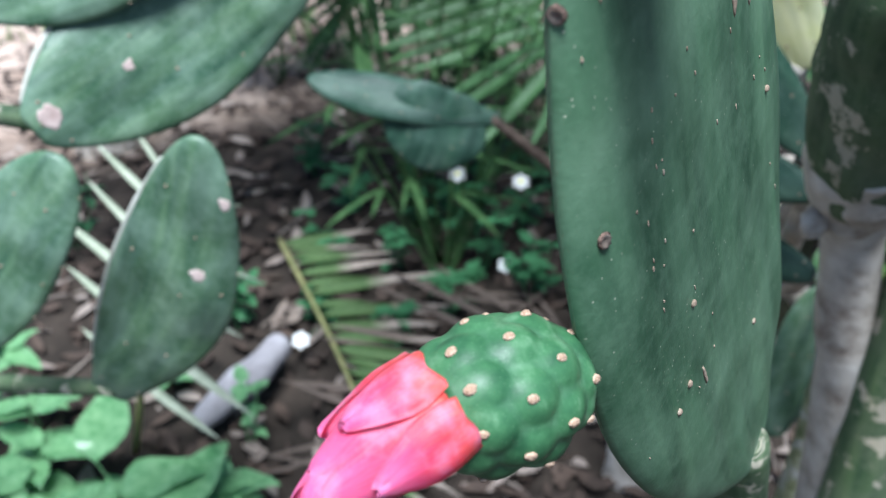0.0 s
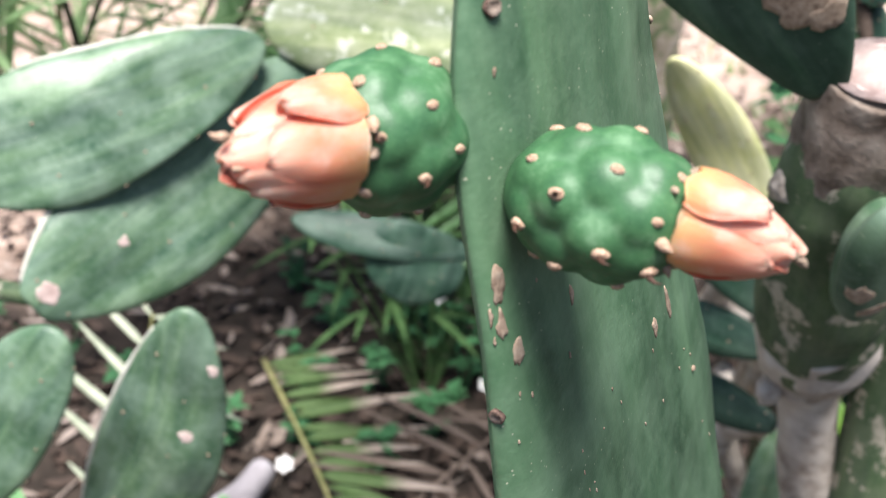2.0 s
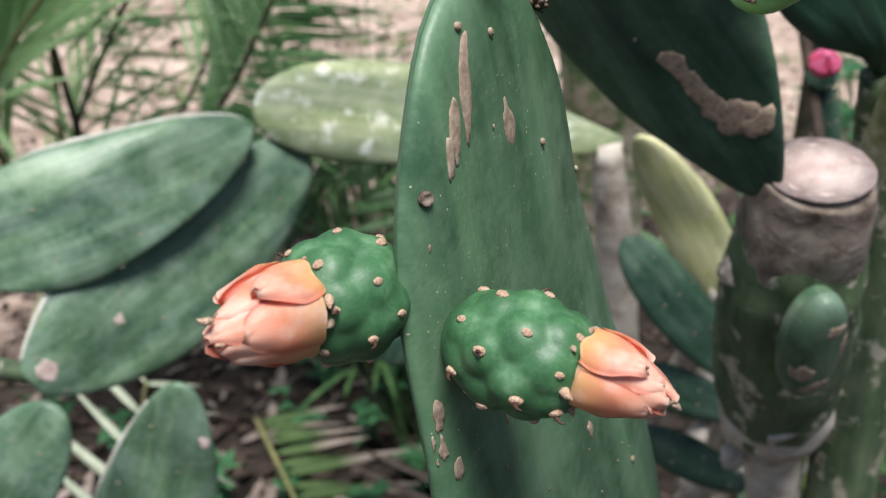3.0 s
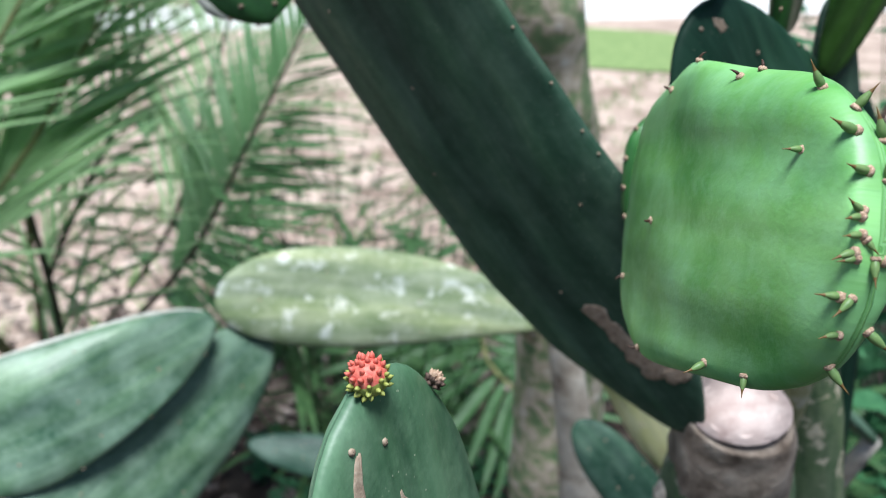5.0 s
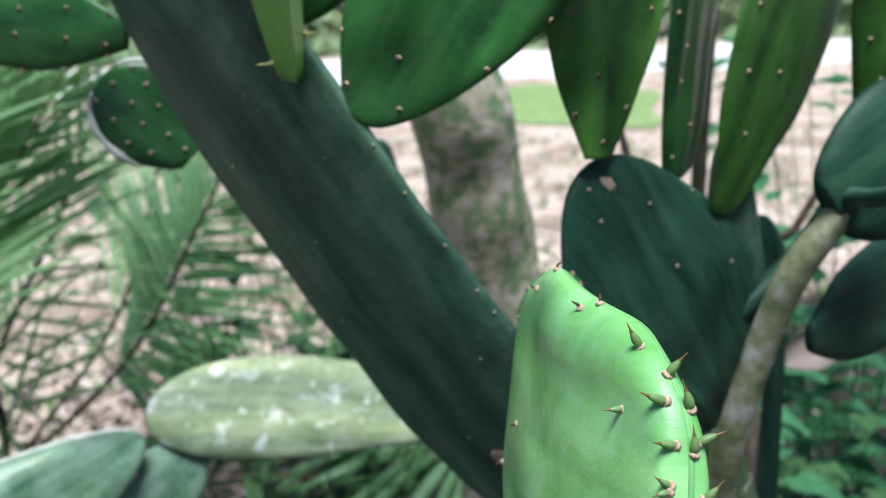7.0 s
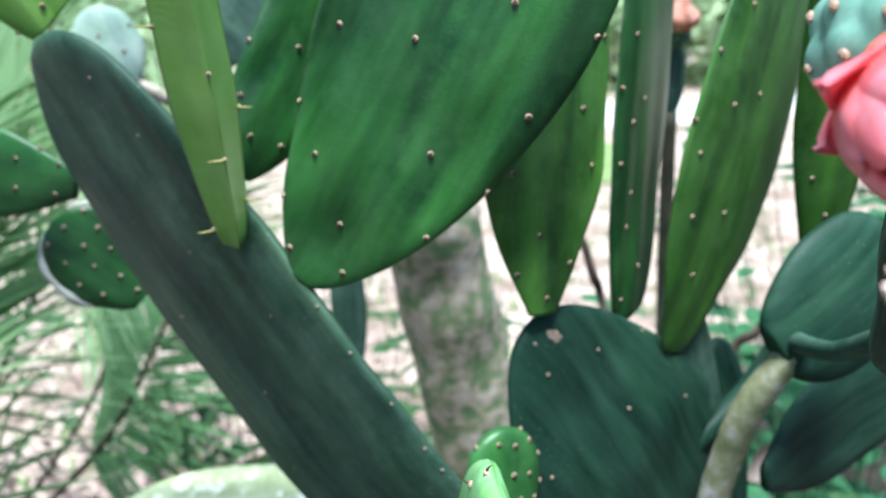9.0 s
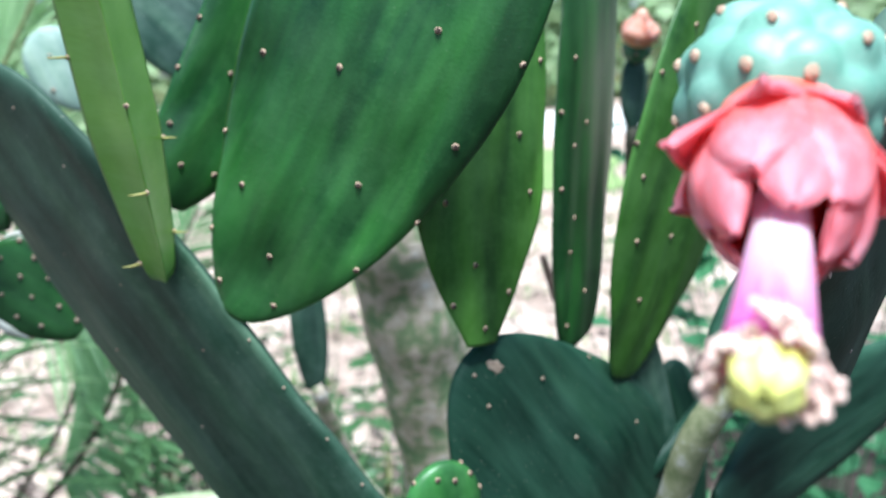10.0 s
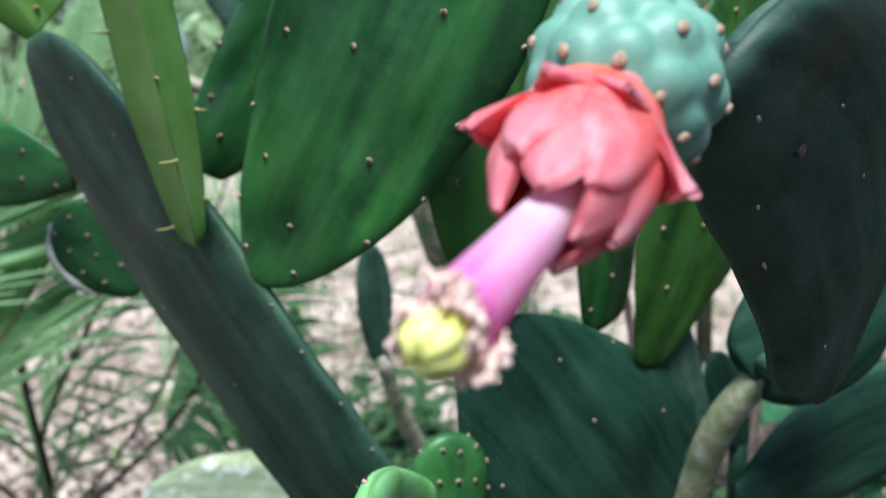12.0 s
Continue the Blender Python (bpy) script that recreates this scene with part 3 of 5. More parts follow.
def fruit(plant, base, tip, radius, mat, label, seed=0.0, rows=4, around=6, bump=0.25, thorns=(), size=0.78):
    """A warty young fruit: tubercles in staggered rows, each with a felted areole."""
    o, a = Vector(base), Vector(tip) - Vector(base)
    L = a.length
    a, w, b = frame_of(a, (0.3, 0.2, 1.0))
    knobs = []
    for r in range(rows):
        for q in range(around):
            knobs.append(((r + 0.5) / rows + random.uniform(-0.03, 0.03), 2 * math.pi * (q + (0.5 if r % 2 else 0)) / around + seed + random.uniform(-0.1, 0.1)))
    sig = 0.62 * 2 * math.pi * radius / around

    def skin(t, an):
        r = barrel(t, radius)
        near = sorted(math.hypot((t - kt) * L, ((an - ka + math.pi) % (2 * math.pi) - math.pi) * r) for kt, ka in knobs)[:4]
        x = math.log(sum(math.exp(11 * max(-1.5, 1 - (d / sig) ** 2)) for d in near)) / 11
        r += radius * bump * (max(-0.2, x) - 0.5) * min(1, 6 * t + 0.2, 8 * (1 - t) + 0.15)
        return o + a * (t * L) + (w * math.cos(an) + b * math.sin(an)) * r

    R, C = 40, 84
    rings = [[skin(i / R, 2 * math.pi * j / C) - o for j in range(C)] for i in range(R + 1)]
    v, f = loft(rings)
    ob = part("fruit", mesh_of("fruit", v, f, mat), plant, Matrix.Translation(o), label)
    for i, (kt, ka) in enumerate(knobs):
        kt = min(0.97, kt + 0.045)
        pos = skin(kt, ka)
        nn = (pos - (o + a * (kt * L)) + a * (kt - 0.5) * radius * 0.8).normalized()
        m = stand(pos - nn * 0.0004, nn, 0, size * random.uniform(0.85, 1.15))
        ax = m.to_3x3().inverted() @ a
        m = m @ pose(0, 0, 0, 0, 0, math.degrees(math.atan2(ax.y, ax.x))) @ Matrix.Diagonal((1.35, 0.95, 1, 1))
        part("areole", random.choice(AREOLE_THORN if i % 9 in thorns else AREOLE_FRUIT), ob, m)
    return ob


def closed_flower(ob, base, tip, radius, mat, seed=0.0, layers=((3, 0.62, 1.10), (4, 0.85, 1.0), (3, 1.0, 0.9)), open_tip=0.2, flare=0.0, hint=(0.2, 0.3, 1.0), blunt=4.0, start=-0.06, name="petal", broad=1.0, thick=0.0013):
    """Petals folded over one another into a bud; each petal is one mesh. layers: count, reach and girth, from outside in."""
    o, ax = Vector(base), Vector(tip) - Vector(base)
    L = ax.length
    a, w, b = frame_of(ax, hint)
    for k, (count, reach, rr) in enumerate(layers):
        for q in range(count):
            ph = 2 * math.pi * (q + 0.37 * k) / count + seed + random.uniform(-0.15, 0.15)
            rch = reach * random.uniform(0.88, 1.08)
            rows = []
            for i in range(16):
                u = i / 15
                z = u * rch
                r = radius * rr * (0.70 + 0.42 * math.sin(math.pi * min(1, z * 0.9 + 0.12))) * (1 - (1 - open_tip) * max(0.0, z) ** 2.6)
                r = r * (1 - 0.9 * u ** 6) if k == len(layers) - 1 and open_tip < 0.4 else r
                r += flare * radius * u ** 2
                row = []
                for j in range(13):
                    s = -1 + 2 * j / 12
                    width = broad * (math.pi / count + 0.05) * (max(0.004, 1 - u ** blunt)) ** 0.5 * (0.8 + 0.35 * math.sin(math.pi * min(1, u + 0.1)))
                    an = ph + s * width
                    puff = 1 + 0.13 * (1 - s * s) * (0.4 + 0.6 * math.sin(math.pi * u)) + 0.11 * noise.noise(Vector((u * 3, s * 2, ph + seed))) - 0.05 * abs(s) ** 4
                    lift = 0.02 * L * noise.noise(Vector((u * 2, s * 1.5, ph * 3)))
                    row.append(a * ((z + start) * L + lift) + (w * math.cos(an) + b * math.sin(an)) * r * puff)
                rows.append(row)
            v, f, uv = sheet(rows, thick)
            part(name, mesh_of(name, v, f, mat, uv), ob, Matrix.Translation(o))
    if open_tip < 0.4:
        core = [[a * (z * L) + (w * math.cos(q) + b * math.sin(q)) * radius * 0.8 * max(0.03, 1 - z ** 2.2) ** 0.6 for q in [2 * math.pi * j / 16 for j in range(16)]] for z in [i / 10 * 0.96 for i in range(11)]]
        v, f = loft(core)
        part(name, mesh_of(name, v, f, mat, [(i / 10, j / 16) for i in range(11) for j in range(16)] + [(0, 0), (1, 0)]), ob, Matrix.Translation(o))


def petal_sheet(ob, o, a, w, b, ph, path, half, mat, thick, seed, name="petal", rows=18, cols=13):
    """One petal: path(u) gives its height and radius about the axis, half(u) half its width."""
    grid = []
    for i in range(rows):
        u = i / (rows - 1)
        z, r = path(u)
        row = []
        for j in range(cols):
            sv = -1 + 2 * j / (cols - 1)
            x = sv * half(u)
            an = ph + x / max(0.006, r)
            rr = r * (1 + 0.07 * (1 - sv * sv) - 0.05 * abs(sv) ** 3 + 0.06 * noise.noise(Vector((u * 3, sv * 2, seed))))
            row.append(a * (z + 0.0016 * noise.noise(Vector((u * 2.5, sv * 1.8, seed + 9)))) + (w * math.cos(an) + b * math.sin(an)) * rr)
        grid.append(row)
    v, f, uv = sheet(grid, thick)
    return part(name, mesh_of(name, v, f, mat, uv), ob, Matrix.Translation(o))


def fleshy_bud(ob, base, tip, radius, mat, scales):
    """A closed flower: thick petals folded into a blunt cone, with short pointed scales over its base. scales: angle from upright, reach."""
    o, ax = Vector(base), Vector(tip) - Vector(base)
    long = ax.length
    a, w, b = frame_of(ax, (0, 0, 1))
    for k, (count, reach, turn) in enumerate(((4, 0.88, 15), (4, 1.04, 60))):
        for q in range(count):
            rch, ph = reach * random.uniform(0.93, 1.05), radians(turn + 90 * q + random.uniform(-10, 10))

            def path(u, rch=rch, k=k):
                z = u * rch
                return (z - 0.05) * long, radius * (1.0 - 0.10 * k) * (1.06 - 0.10 * z - 0.66 * max(0.0, z) ** 2.1)

            def half(u):
                return radius * 0.98 * (1 - 0.45 * u) * max(0.003, 1 - u ** 5) ** 0.5

            petal_sheet(ob, o, a, w, b, ph, path, half, mat, 0.0026, q * 2.9 + k * 7.1 + radius * 900)
    for q, (deg, reach) in enumerate(scales):
        def path(u, reach=reach):
            z = u * reach
            return (z - 0.08) * long, radius * (1.20 - 0.02 * z - 0.42 * z * z) + 0.0008 * u

        def half(u):
            return radius * 0.78 * math.sin(math.pi * (0.30 + 0.45 * u)) * max(0.003, 1 - u ** 2.0) ** 0.6

        petal_sheet(ob, o, a, w, b, radians(deg), path, half, mat, 0.0028, 30 + q * 4.3)
    core = [[a * (z * long) + (w * math.cos(t) + b * math.sin(t)) * radius * 0.86 * max(0.03, 1 - z ** 2.2) ** 0.6 for t in [2 * math.pi * j / 16 for j in range(16)]] for z in [i / 10 * 0.95 for i in range(11)]]
    v, f = loft(core)
    part("petal", mesh_of("petal", v, f, mat, [(i / 10, j / 16) for i in range(11) for j in range(16)] + [(0, 0), (1, 0)]), ob, Matrix.Translation(o))


def open_flower(ob, base, axis, girth, long, mat, flares):
    """Fleshy petals closed into a cup round the flower tube, under short flaring outer petals. flares: angle from upright, reach."""
    o = Vector(base)
    a, w, b = frame_of(axis, (0, 0, 1))
    for k, (count, reach, wide, turn) in enumerate(((5, 0.86, 1.05, 20), (5, 1.0, 0.92, 56))):
        for q in range(count):
            rch = reach * random.uniform(0.92, 1.08)
            lift = random.uniform(0.0, 0.16)

            def path(u, rch=rch, lift=lift, k=k):
                z = u * rch
                return z * long, girth * (1.02 - 0.07 * k) * (0.60 + 0.46 * math.sin(math.pi * min(1.0, 0.06 + 0.80 * z))) * (1 - 0.42 * max(0.0, z) ** 4) + girth * lift * u ** 5

            def half(u, wide=wide):
                return 0.0142 * wide * math.sin(math.pi * (0.17 + 0.70 * u)) ** 0.7 * max(0.003, 1 - u ** 5) ** 0.5

            petal_sheet(ob, o, a, w, b, radians(turn + 72 * q + random.uniform(-8, 8)), path, half, mat, 0.0016, q * 3.7 + k * 11)
    for q, (deg, reach) in enumerate(flares):
        def path(u, reach=reach):
            return 0.0005 + reach * 0.029 * u, 0.0128 + reach * (0.0055 * u + 0.0075 * u ** 3)

        def half(u, reach=reach):
            return 0.0128 * (0.4 + 0.6 * reach) * math.sin(math.pi * (0.2 + 0.5 * u)) * max(0.003, 1 - u ** 3) ** 0.7

        petal_sheet(ob, o, a, w, b, radians(deg), path, half, mat, 0.0017, 50 + q * 5.3)


def bud(plant, pos, axis, radius, mats, label, rings=5, around=8, point=0.0022):
    """A small flower bud covered with pointed scales."""
    s = Soup()
    n = 10
    v, f = loft([[Vector((radius * math.sin(math.pi * (0.12 + 0.83 * i / n)) * math.cos(2 * math.pi * j / 16), radius * math.sin(math.pi * (0.12 + 0.83 * i / n)) * math.sin(2 * math.pi * j / 16), radius * (1 - math.cos(math.pi * (0.12 + 0.83 * i / n))))) for j in range(16)] for i in range(n + 1)])
    s.add(v, f, mat=1)
    for i, q in enumerate(f):
        if min(q) >= 5 * 16:
            s.m[i] = 0
    m = stand(pos, axis)
    ob = part("bud", s.mesh("bud", mats), plant, m, label)
    tips = [mesh_of("scale", *cone_path([(0, 0, -0.0004), (0, 0, point * 0.5), (0, 0, point)], [point * 0.5, point * 0.42, point * 0.06], 7), q) for q in mats]
    for r in range(rings):
        th = math.pi * (0.3 + 0.62 * r / (rings - 1))
        cnt = max(3, int(around * math.sin(th) + 2))
        for q in range(cnt):
            ph = 2 * math.pi * (q + 0.5 * (r % 2)) / cnt + random.uniform(-0.12, 0.12)
            d = Vector((math.sin(th) * math.cos(ph), math.sin(th) * math.sin(ph), -math.cos(th)))
            part("scale", tips[0 if r >= rings // 2 else 1], ob, m @ stand(d * radius + Vector((0, 0, radius)), d + Vector((0, 0, 0.5)), 0, random.uniform(0.85, 1.15)))
    return ob


def ring_scales(ob, base, tip, radius, count=7):
    """Dry tan scales where the flower leaves the fruit."""
    o, t = Vector(base), Vector(tip)
    a, w, b = frame_of(t - o, (0.3, 0.2, 1.0))
    for q in range(count):
        an = 2 * math.pi * (q + random.uniform(-0.25, 0.25)) / count
        d = w * math.cos(an) + b * math.sin(an)
        part("dried_scale", random.choice(SCALES), ob, stand(t - a * random.uniform(0.001, 0.004) + d * radius, d + a * 0.5, random.uniform(0, 360), random.uniform(0.7, 1.2)), "dry tan scale")


# ---- leaves, fronds and herbs ----
def blade_mesh(name, long, wide, mat, fold=0.25, curl=0.15, rows=9, peak=0.3, thick=0.0006):
    """A leaf blade along +y, folded at its midrib."""
    pts = []
    for i in range(rows + 1):
        u = i / rows
        wv = wide / 2 * math.sin(math.pi * u ** (math.log(0.5) / math.log(peak))) ** 0.8 + 0.0004
        pts.append([Vector((s * wv, u * long, abs(s) * wv * fold - curl * long * u * u + 0.004 * math.sin(9 * u + s) * wide / 0.05)) for s in (-1, -0.5, 0, 0.5, 1)])
    if thick:
        v, f, uv = sheet(pts, thick)
    else:
        v, f = [p for row in pts for p in row], grid_faces(rows + 1, 5, False)
        uv = [(i / rows, j / 4) for i in range(rows + 1) for j in range(5)]
    return mesh_of(name, v, f, mat, uv)


def aim(pos, way, up=(0, 0, 1), size=1.0):
    """A pose at pos whose y axis runs along way."""
    y = Vector(way).normalized()
    x = y.cross(Vector(up))
    x = x.normalized() if x.length > 1e-5 else Vector((1, 0, 0))
    z = x.cross(y)
    m = Matrix((x, y, z)).transposed().to_4x4()
    return Matrix.Translation(pos) @ m @ Matrix.Scale(size, 4)


def frond(palm, pts, leaf, count, mat, rib=0.008, spread=60, droop=0.3, sides=(-1, 1), u0=0.12, grow=1.0, up=(0, -0.5, 1), mess=7):
    """A feather leaf: a rib with leaflets on both sides."""
    ob = tube("frond_rib", pts, [rib, rib * 0.8, rib * 0.3], mat, palm, 16, 7, 0.05)
    path = smooth_path(pts, 60)
    for i in range(count):
        u = u0 + (0.98 - u0) * i / (count - 1)
        k = min(59, int(u * 60))
        p = path[k].lerp(path[k + 1], u * 60 - k)
        d = (path[k + 1] - path[k]).normalized()
        side = d.cross(Vector(up)).normalized()
        for sd in sides:
            an = radians(spread * (1.1 - 0.55 * u) + random.uniform(-mess, mess))
            way = d * math.cos(an) + side * sd * math.sin(an) + Vector((0, 0, -droop * random.uniform(0.5, 1.4)))
            size = grow * (0.55 + 0.6 * math.sin(math.pi * min(1, u * 0.9 + 0.12))) * random.uniform(0.85, 1.1)
            part("leaflet", leaf, ob, aim(p, way, Vector(up) + Vector((random.uniform(-0.4, 0.4), random.uniform(-0.4, 0.4), 0)), size))
    return ob


def herb(x, y, height, leaves, size, mat, label, category="herb", group="ground herbs", flowers=(), aspect=0.55):
    """A low leafy plant; each of its leaves is an object."""
    z0 = ground_height(x, y)
    t = thing("herb", x, y, z0, label, category, group)
    leaf = blade_mesh("leaf", size, size * aspect, mat, 0.2, 0.2, 7, 0.4, 0.0)
    ends = []
    for k in range(max(2, leaves // 6)):
        top = Vector((random.uniform(-0.4, 0.4) * height, random.uniform(-0.4, 0.4) * height, height * random.uniform(0.7, 1.05)))
        path = smooth_path([(0, 0, -0.02), top * 0.5 + Vector((random.uniform(-0.02, 0.02), 0, 0)), top], 8)
        part("stem", mesh_of("stem", *loft(tube_rings(path, interp([0.003, 0.0022, 0.0012], 8), 6)), mat), t, Matrix.Translation((x, y, z0)))
        ends.append(path)
    for k in range(leaves):
        path = ends[k % len(ends)]
        p = path[random.randint(3, 8)]
        an = k * 2.4 + random.uniform(-0.4, 0.4)
        way = Vector((math.cos(an), math.sin(an), random.uniform(-0.25, 0.5)))
        part("leaf", leaf, t, aim(Vector((x, y, z0)) + p, way, (0, 0, 1), random.uniform(0.6, 1.15)))
    for fx, fy, fz in flowers:
        top = Vector((fx, fy, fz))
        stem = tube("flower_stem", [(x, y, z0), ((x + fx) / 2 + 0.01, (y + fy) / 2, fz * 0.5), (fx, fy, fz - 0.003)], [0.0022, 0.0016, 0.0012], mat, t, 8, 6)
        disc = felt_mesh("flower_centre", 0.006, 0.005, [STIGMA], fx)
        fl = part("flower_centre", disc, t, stand(top, (0, -0.5, 0.8)))
        pet = blade_mesh("petal", 0.019, 0.014, WHITE_PETAL, 0.1, 0.1, 5, 0.6)
        for q in range(6):
            part("petal", pet, fl, stand(top, (0, -0.5, 0.8)) @ pose(0, 0, 0.001, 0, 0, q * 60) @ pose(0, 0.003, 0))
    return t


# ---- ground ----
def ground_material():
    k = Nodes("ground_earth", 0.9, 0.2)
    c = k.coords("Object")
    sep = k.n("ShaderNodeSeparateXYZ")
    k.link(c, sep.inputs["Vector"])
    big, fine, grit = k.noise(c, 0.9, 4.0), k.noise(c, 9.0, 6.0), k.noise(c, 90.0, 4.0)
    soil = k.ramp(fine, [(0.3, (0.012, 0.010, 0.008)), (0.7, (0.060, 0.046, 0.036))])
    sand = k.ramp(fine, [(0.3, (0.40, 0.295, 0.235)), (0.6, (0.64, 0.505, 0.415)), (0.8, (0.76, 0.66, 0.57))])
    # Brown blotches in the sand: litter-mixed earth, with dappled shade painted in.
    sand = k.mix(k.ramp(k.noise(c, 1.3, 7.0, 0.68), [(0.44, (0, 0, 0)), (0.60, (0.8,) * 3)]), sand, (0.22, 0.155, 0.115))
    add = k.n("ShaderNodeMath")
    add.operation = "MULTIPLY_ADD"
    k.link(big, add.inputs[0])
    add.inputs[1].default_value = 2.2
    slant = k.n("ShaderNodeMath")
    slant.operation = "MULTIPLY_ADD"
    slant.inputs[1].default_value = -0.5
    k.link(sep.outputs["X"], slant.inputs[0])
    k.link(sep.outputs["Y"], slant.inputs[2])
    k.link(slant.outputs["Value"], add.inputs[2])
    where = k.n("ShaderNodeMapRange")
    where.inputs["From Min"].default_value, where.inputs["From Max"].default_value = 4.2, 5.0
    k.link(add.outputs["Value"], where.inputs["Value"])
    k.bump(k.mix(0.4, fine, grit), 0.8, 0.02)
    return k.colour(k.mix(where.outputs["Result"], soil, sand))


def ground_height(x, y):
    if abs(x) > 7.9 or y < -2.9 or y > 10.9:
        return 0.0
    return 0.05 * noise.noise(Vector((x * 0.8, y * 0.8, 3.0))) * min(1.0, 6.0 / (1 + abs(y)))


gx = sorted(set([-300, -120, -50, -25, -14, 14, 25, 50, 120, 300] + [i * 0.25 for i in range(-32, 33)]))
gy = sorted(set([-300, -100, -30, -12, 14, 18, 25, 40, 70, 130, 300] + [i * 0.25 for i in range(-12, 45)]))
gv = [(x, y, ground_height(x, y)) for y in gy for x in gx]
tagged(new("ground", mesh_of("ground", gv, grid_faces(len(gy), len(gx), False), ground_material())), "dark littered soil giving way to pale sand", "ground", "", "structure")

# ---- cactus in front: the tall pad with its fruits ----
front = thing("prickly_pear_cactus", 0.24, 0.46, ground_height(0.24, 0.46), "tall blue-green cactus pad with warty green fruits and closed flowers", "cactus", "prickly pear clump")
main = add_pad(front, SKIN_FRONT, (0.181, 0.382, 0.961), (0.039, 0.288, 1.469), (0.493, 0.821, 0.289), 0.2036, 0.024, neck=0.17, peak=0.41, base_pow=0.75, tip_pow=5.03, bend=-0.0033, sway=0.0342, taper=0.23, taper_from=0.43, ripple=0.0010, wave=0.002, seed=1.3)
tube("stem", [(0.24, 0.46, -0.05), (0.23, 0.45, 0.4), (0.205, 0.42, 0.8), tuple(main.at(0.03, 0.0, 0.0))], [0.036, 0.030, 0.022, 0.013], SKIN_TRUNK, front, rough=0.15)
for u, s in ((0.68, 0.99), (0.90, 0.86), (0.54, 0.87)):
    dot(main, u, s, AREOLE_OLD, size=0.8)
for u, s in ((0.40, 0.40), (0.975, 0.5), (0.955, -0.05), (0.85, -0.43), (0.32, 0.67), (0.33, 0.55), (0.62, -0.7), (0.45, -0.6), (0.78, -0.95), (0.55, -0.98), (0.24, -0.2)):
    dot(main, u, s, AREOLE_PALE)
for k, (u, s, long, wide, tilt) in enumerate(((0.945, 0.40, 0.044, 0.0065, 0.0), (0.918, 0.56, 0.022, 0.009, 0.3), (0.91, 0.62, 0.016, 0.006, 0.4), (0.888, -0.1, 0.022, 0.009, 0.0), (0.76, 0.92, 0.014, 0.006, 0.0), (0.745, 0.985, 0.006, 0.003, 0.0),
                                              (0.735, 0.93, 0.012, 0.004, -0.3), (0.71, 0.86, 0.011, 0.006, 0.2), (0.70, 0.43, 0.008, 0.003, 0.0), (0.57, -0.27, 0.012, 0.005, 0.0), (0.56, -0.47, 0.020, 0.005, -0.2), (0.31, 0.43, 0.014, 0.002, 0.0))):
    scar(main, u, s, long, wide, k * 1.7)
for k in range(46):
    u, s = (random.gauss(0.53, 0.03), random.gauss(0.55, 0.06)) if k < 8 else (random.uniform(0.3, 0.95), random.uniform(-0.9, 0.98))
    scar(main, u, s, random.uniform(0.0008, 0.003), random.uniform(0.0006, 0.0012), k * 2.3 + 40, lift=0.0003)
fa = fruit(front, (0.012, 0.257, 1.359), (-0.018, 0.222, 1.372), 0.0215, FRUIT, "warty green fruit on the pad margin", 0.2, thorns=(4, 7))
ring_scales(fa, (0.012, 0.257, 1.359), (-0.018, 0.222, 1.372), 0.0135)
fleshy_bud(fa, (-0.019, 0.221, 1.370), (-0.0405, 0.1985, 1.372), 0.0132, ORANGE, ((-20, 0.62), (62, 0.70), (160, 0.5)))
fb = fruit(front, (0.035, 0.243, 1.3475), (0.078, 0.213, 1.3485), 0.0204, FRUIT, "warty green fruit with dark thorns", 1.0, thorns=(1, 4, 6))
ring_scales(fb, (0.035, 0.243, 1.3475), (0.078, 0.213, 1.3485), 0.0125)
fleshy_bud(fb, (0.079, 0.2120, 1.3500), (0.1015, 0.1965, 1.3465), 0.0112, ORANGE, ((20, 0.72), (-70, 0.62), (-160, 0.66)))
for ob, tip, way in ((fa, (-0.039, 0.199, 1.3765), (-0.6, -0.7, 0.1)), (fb, (0.0995, 0.1975, 1.3485), (0.75, -0.55, -0.1))):
    for k in range(3):
        q = Vector(tip) + Vector((random.uniform(-0.003, 0.003), random.uniform(-0.002, 0.002), random.uniform(-0.004, 0.004)))
        part("dried_scale", random.choice(SCALES), ob, stand(q, Vector(way) + Vector((random.uniform(-0.5, 0.5), random.uniform(-0.5, 0.5), random.uniform(-0.6, 0.6))), random.uniform(0, 360), random.uniform(0.5, 0.9)), "dry tan tip")
fc = fruit(front, (0.043, 0.236, 1.146), (-0.005, 0.198, 1.163), 0.0246, FRUIT, "plump green fruit with tan areoles", 0.6, rows=4, around=8, bump=0.17)
fleshy_bud(fc, (-0.003, 0.199, 1.1625), (-0.040, 0.174, 1.150), 0.0150, PINK, ((5, 0.62), (75, 0.72), (-70, 0.66), (150, 0.6)))
bud(front, main.at(0.99, -0.25), (-0.25, -0.2, 1.0), 0.0080, [RED_BUD, BUD_GREEN], "small red and green flower bud", 6, 10, 0.0025)
bud(front, main.at(0.93, -0.99), (0.5, 0.2, 0.7), 0.0028, [FELT, FELT_DARK], "tiny dried brown bud", 4, 6, 0.0028)
low = add_pad(front, SKIN_YOUNG, (0.191, 0.400, 0.764), (-0.048, 0.340, 0.885), (0.1, -0.3, 1), 0.10, 0.016, neck=0.3, seed=2.2)
lattice(low, 0.16, 0.5, AREOLE_PALE)

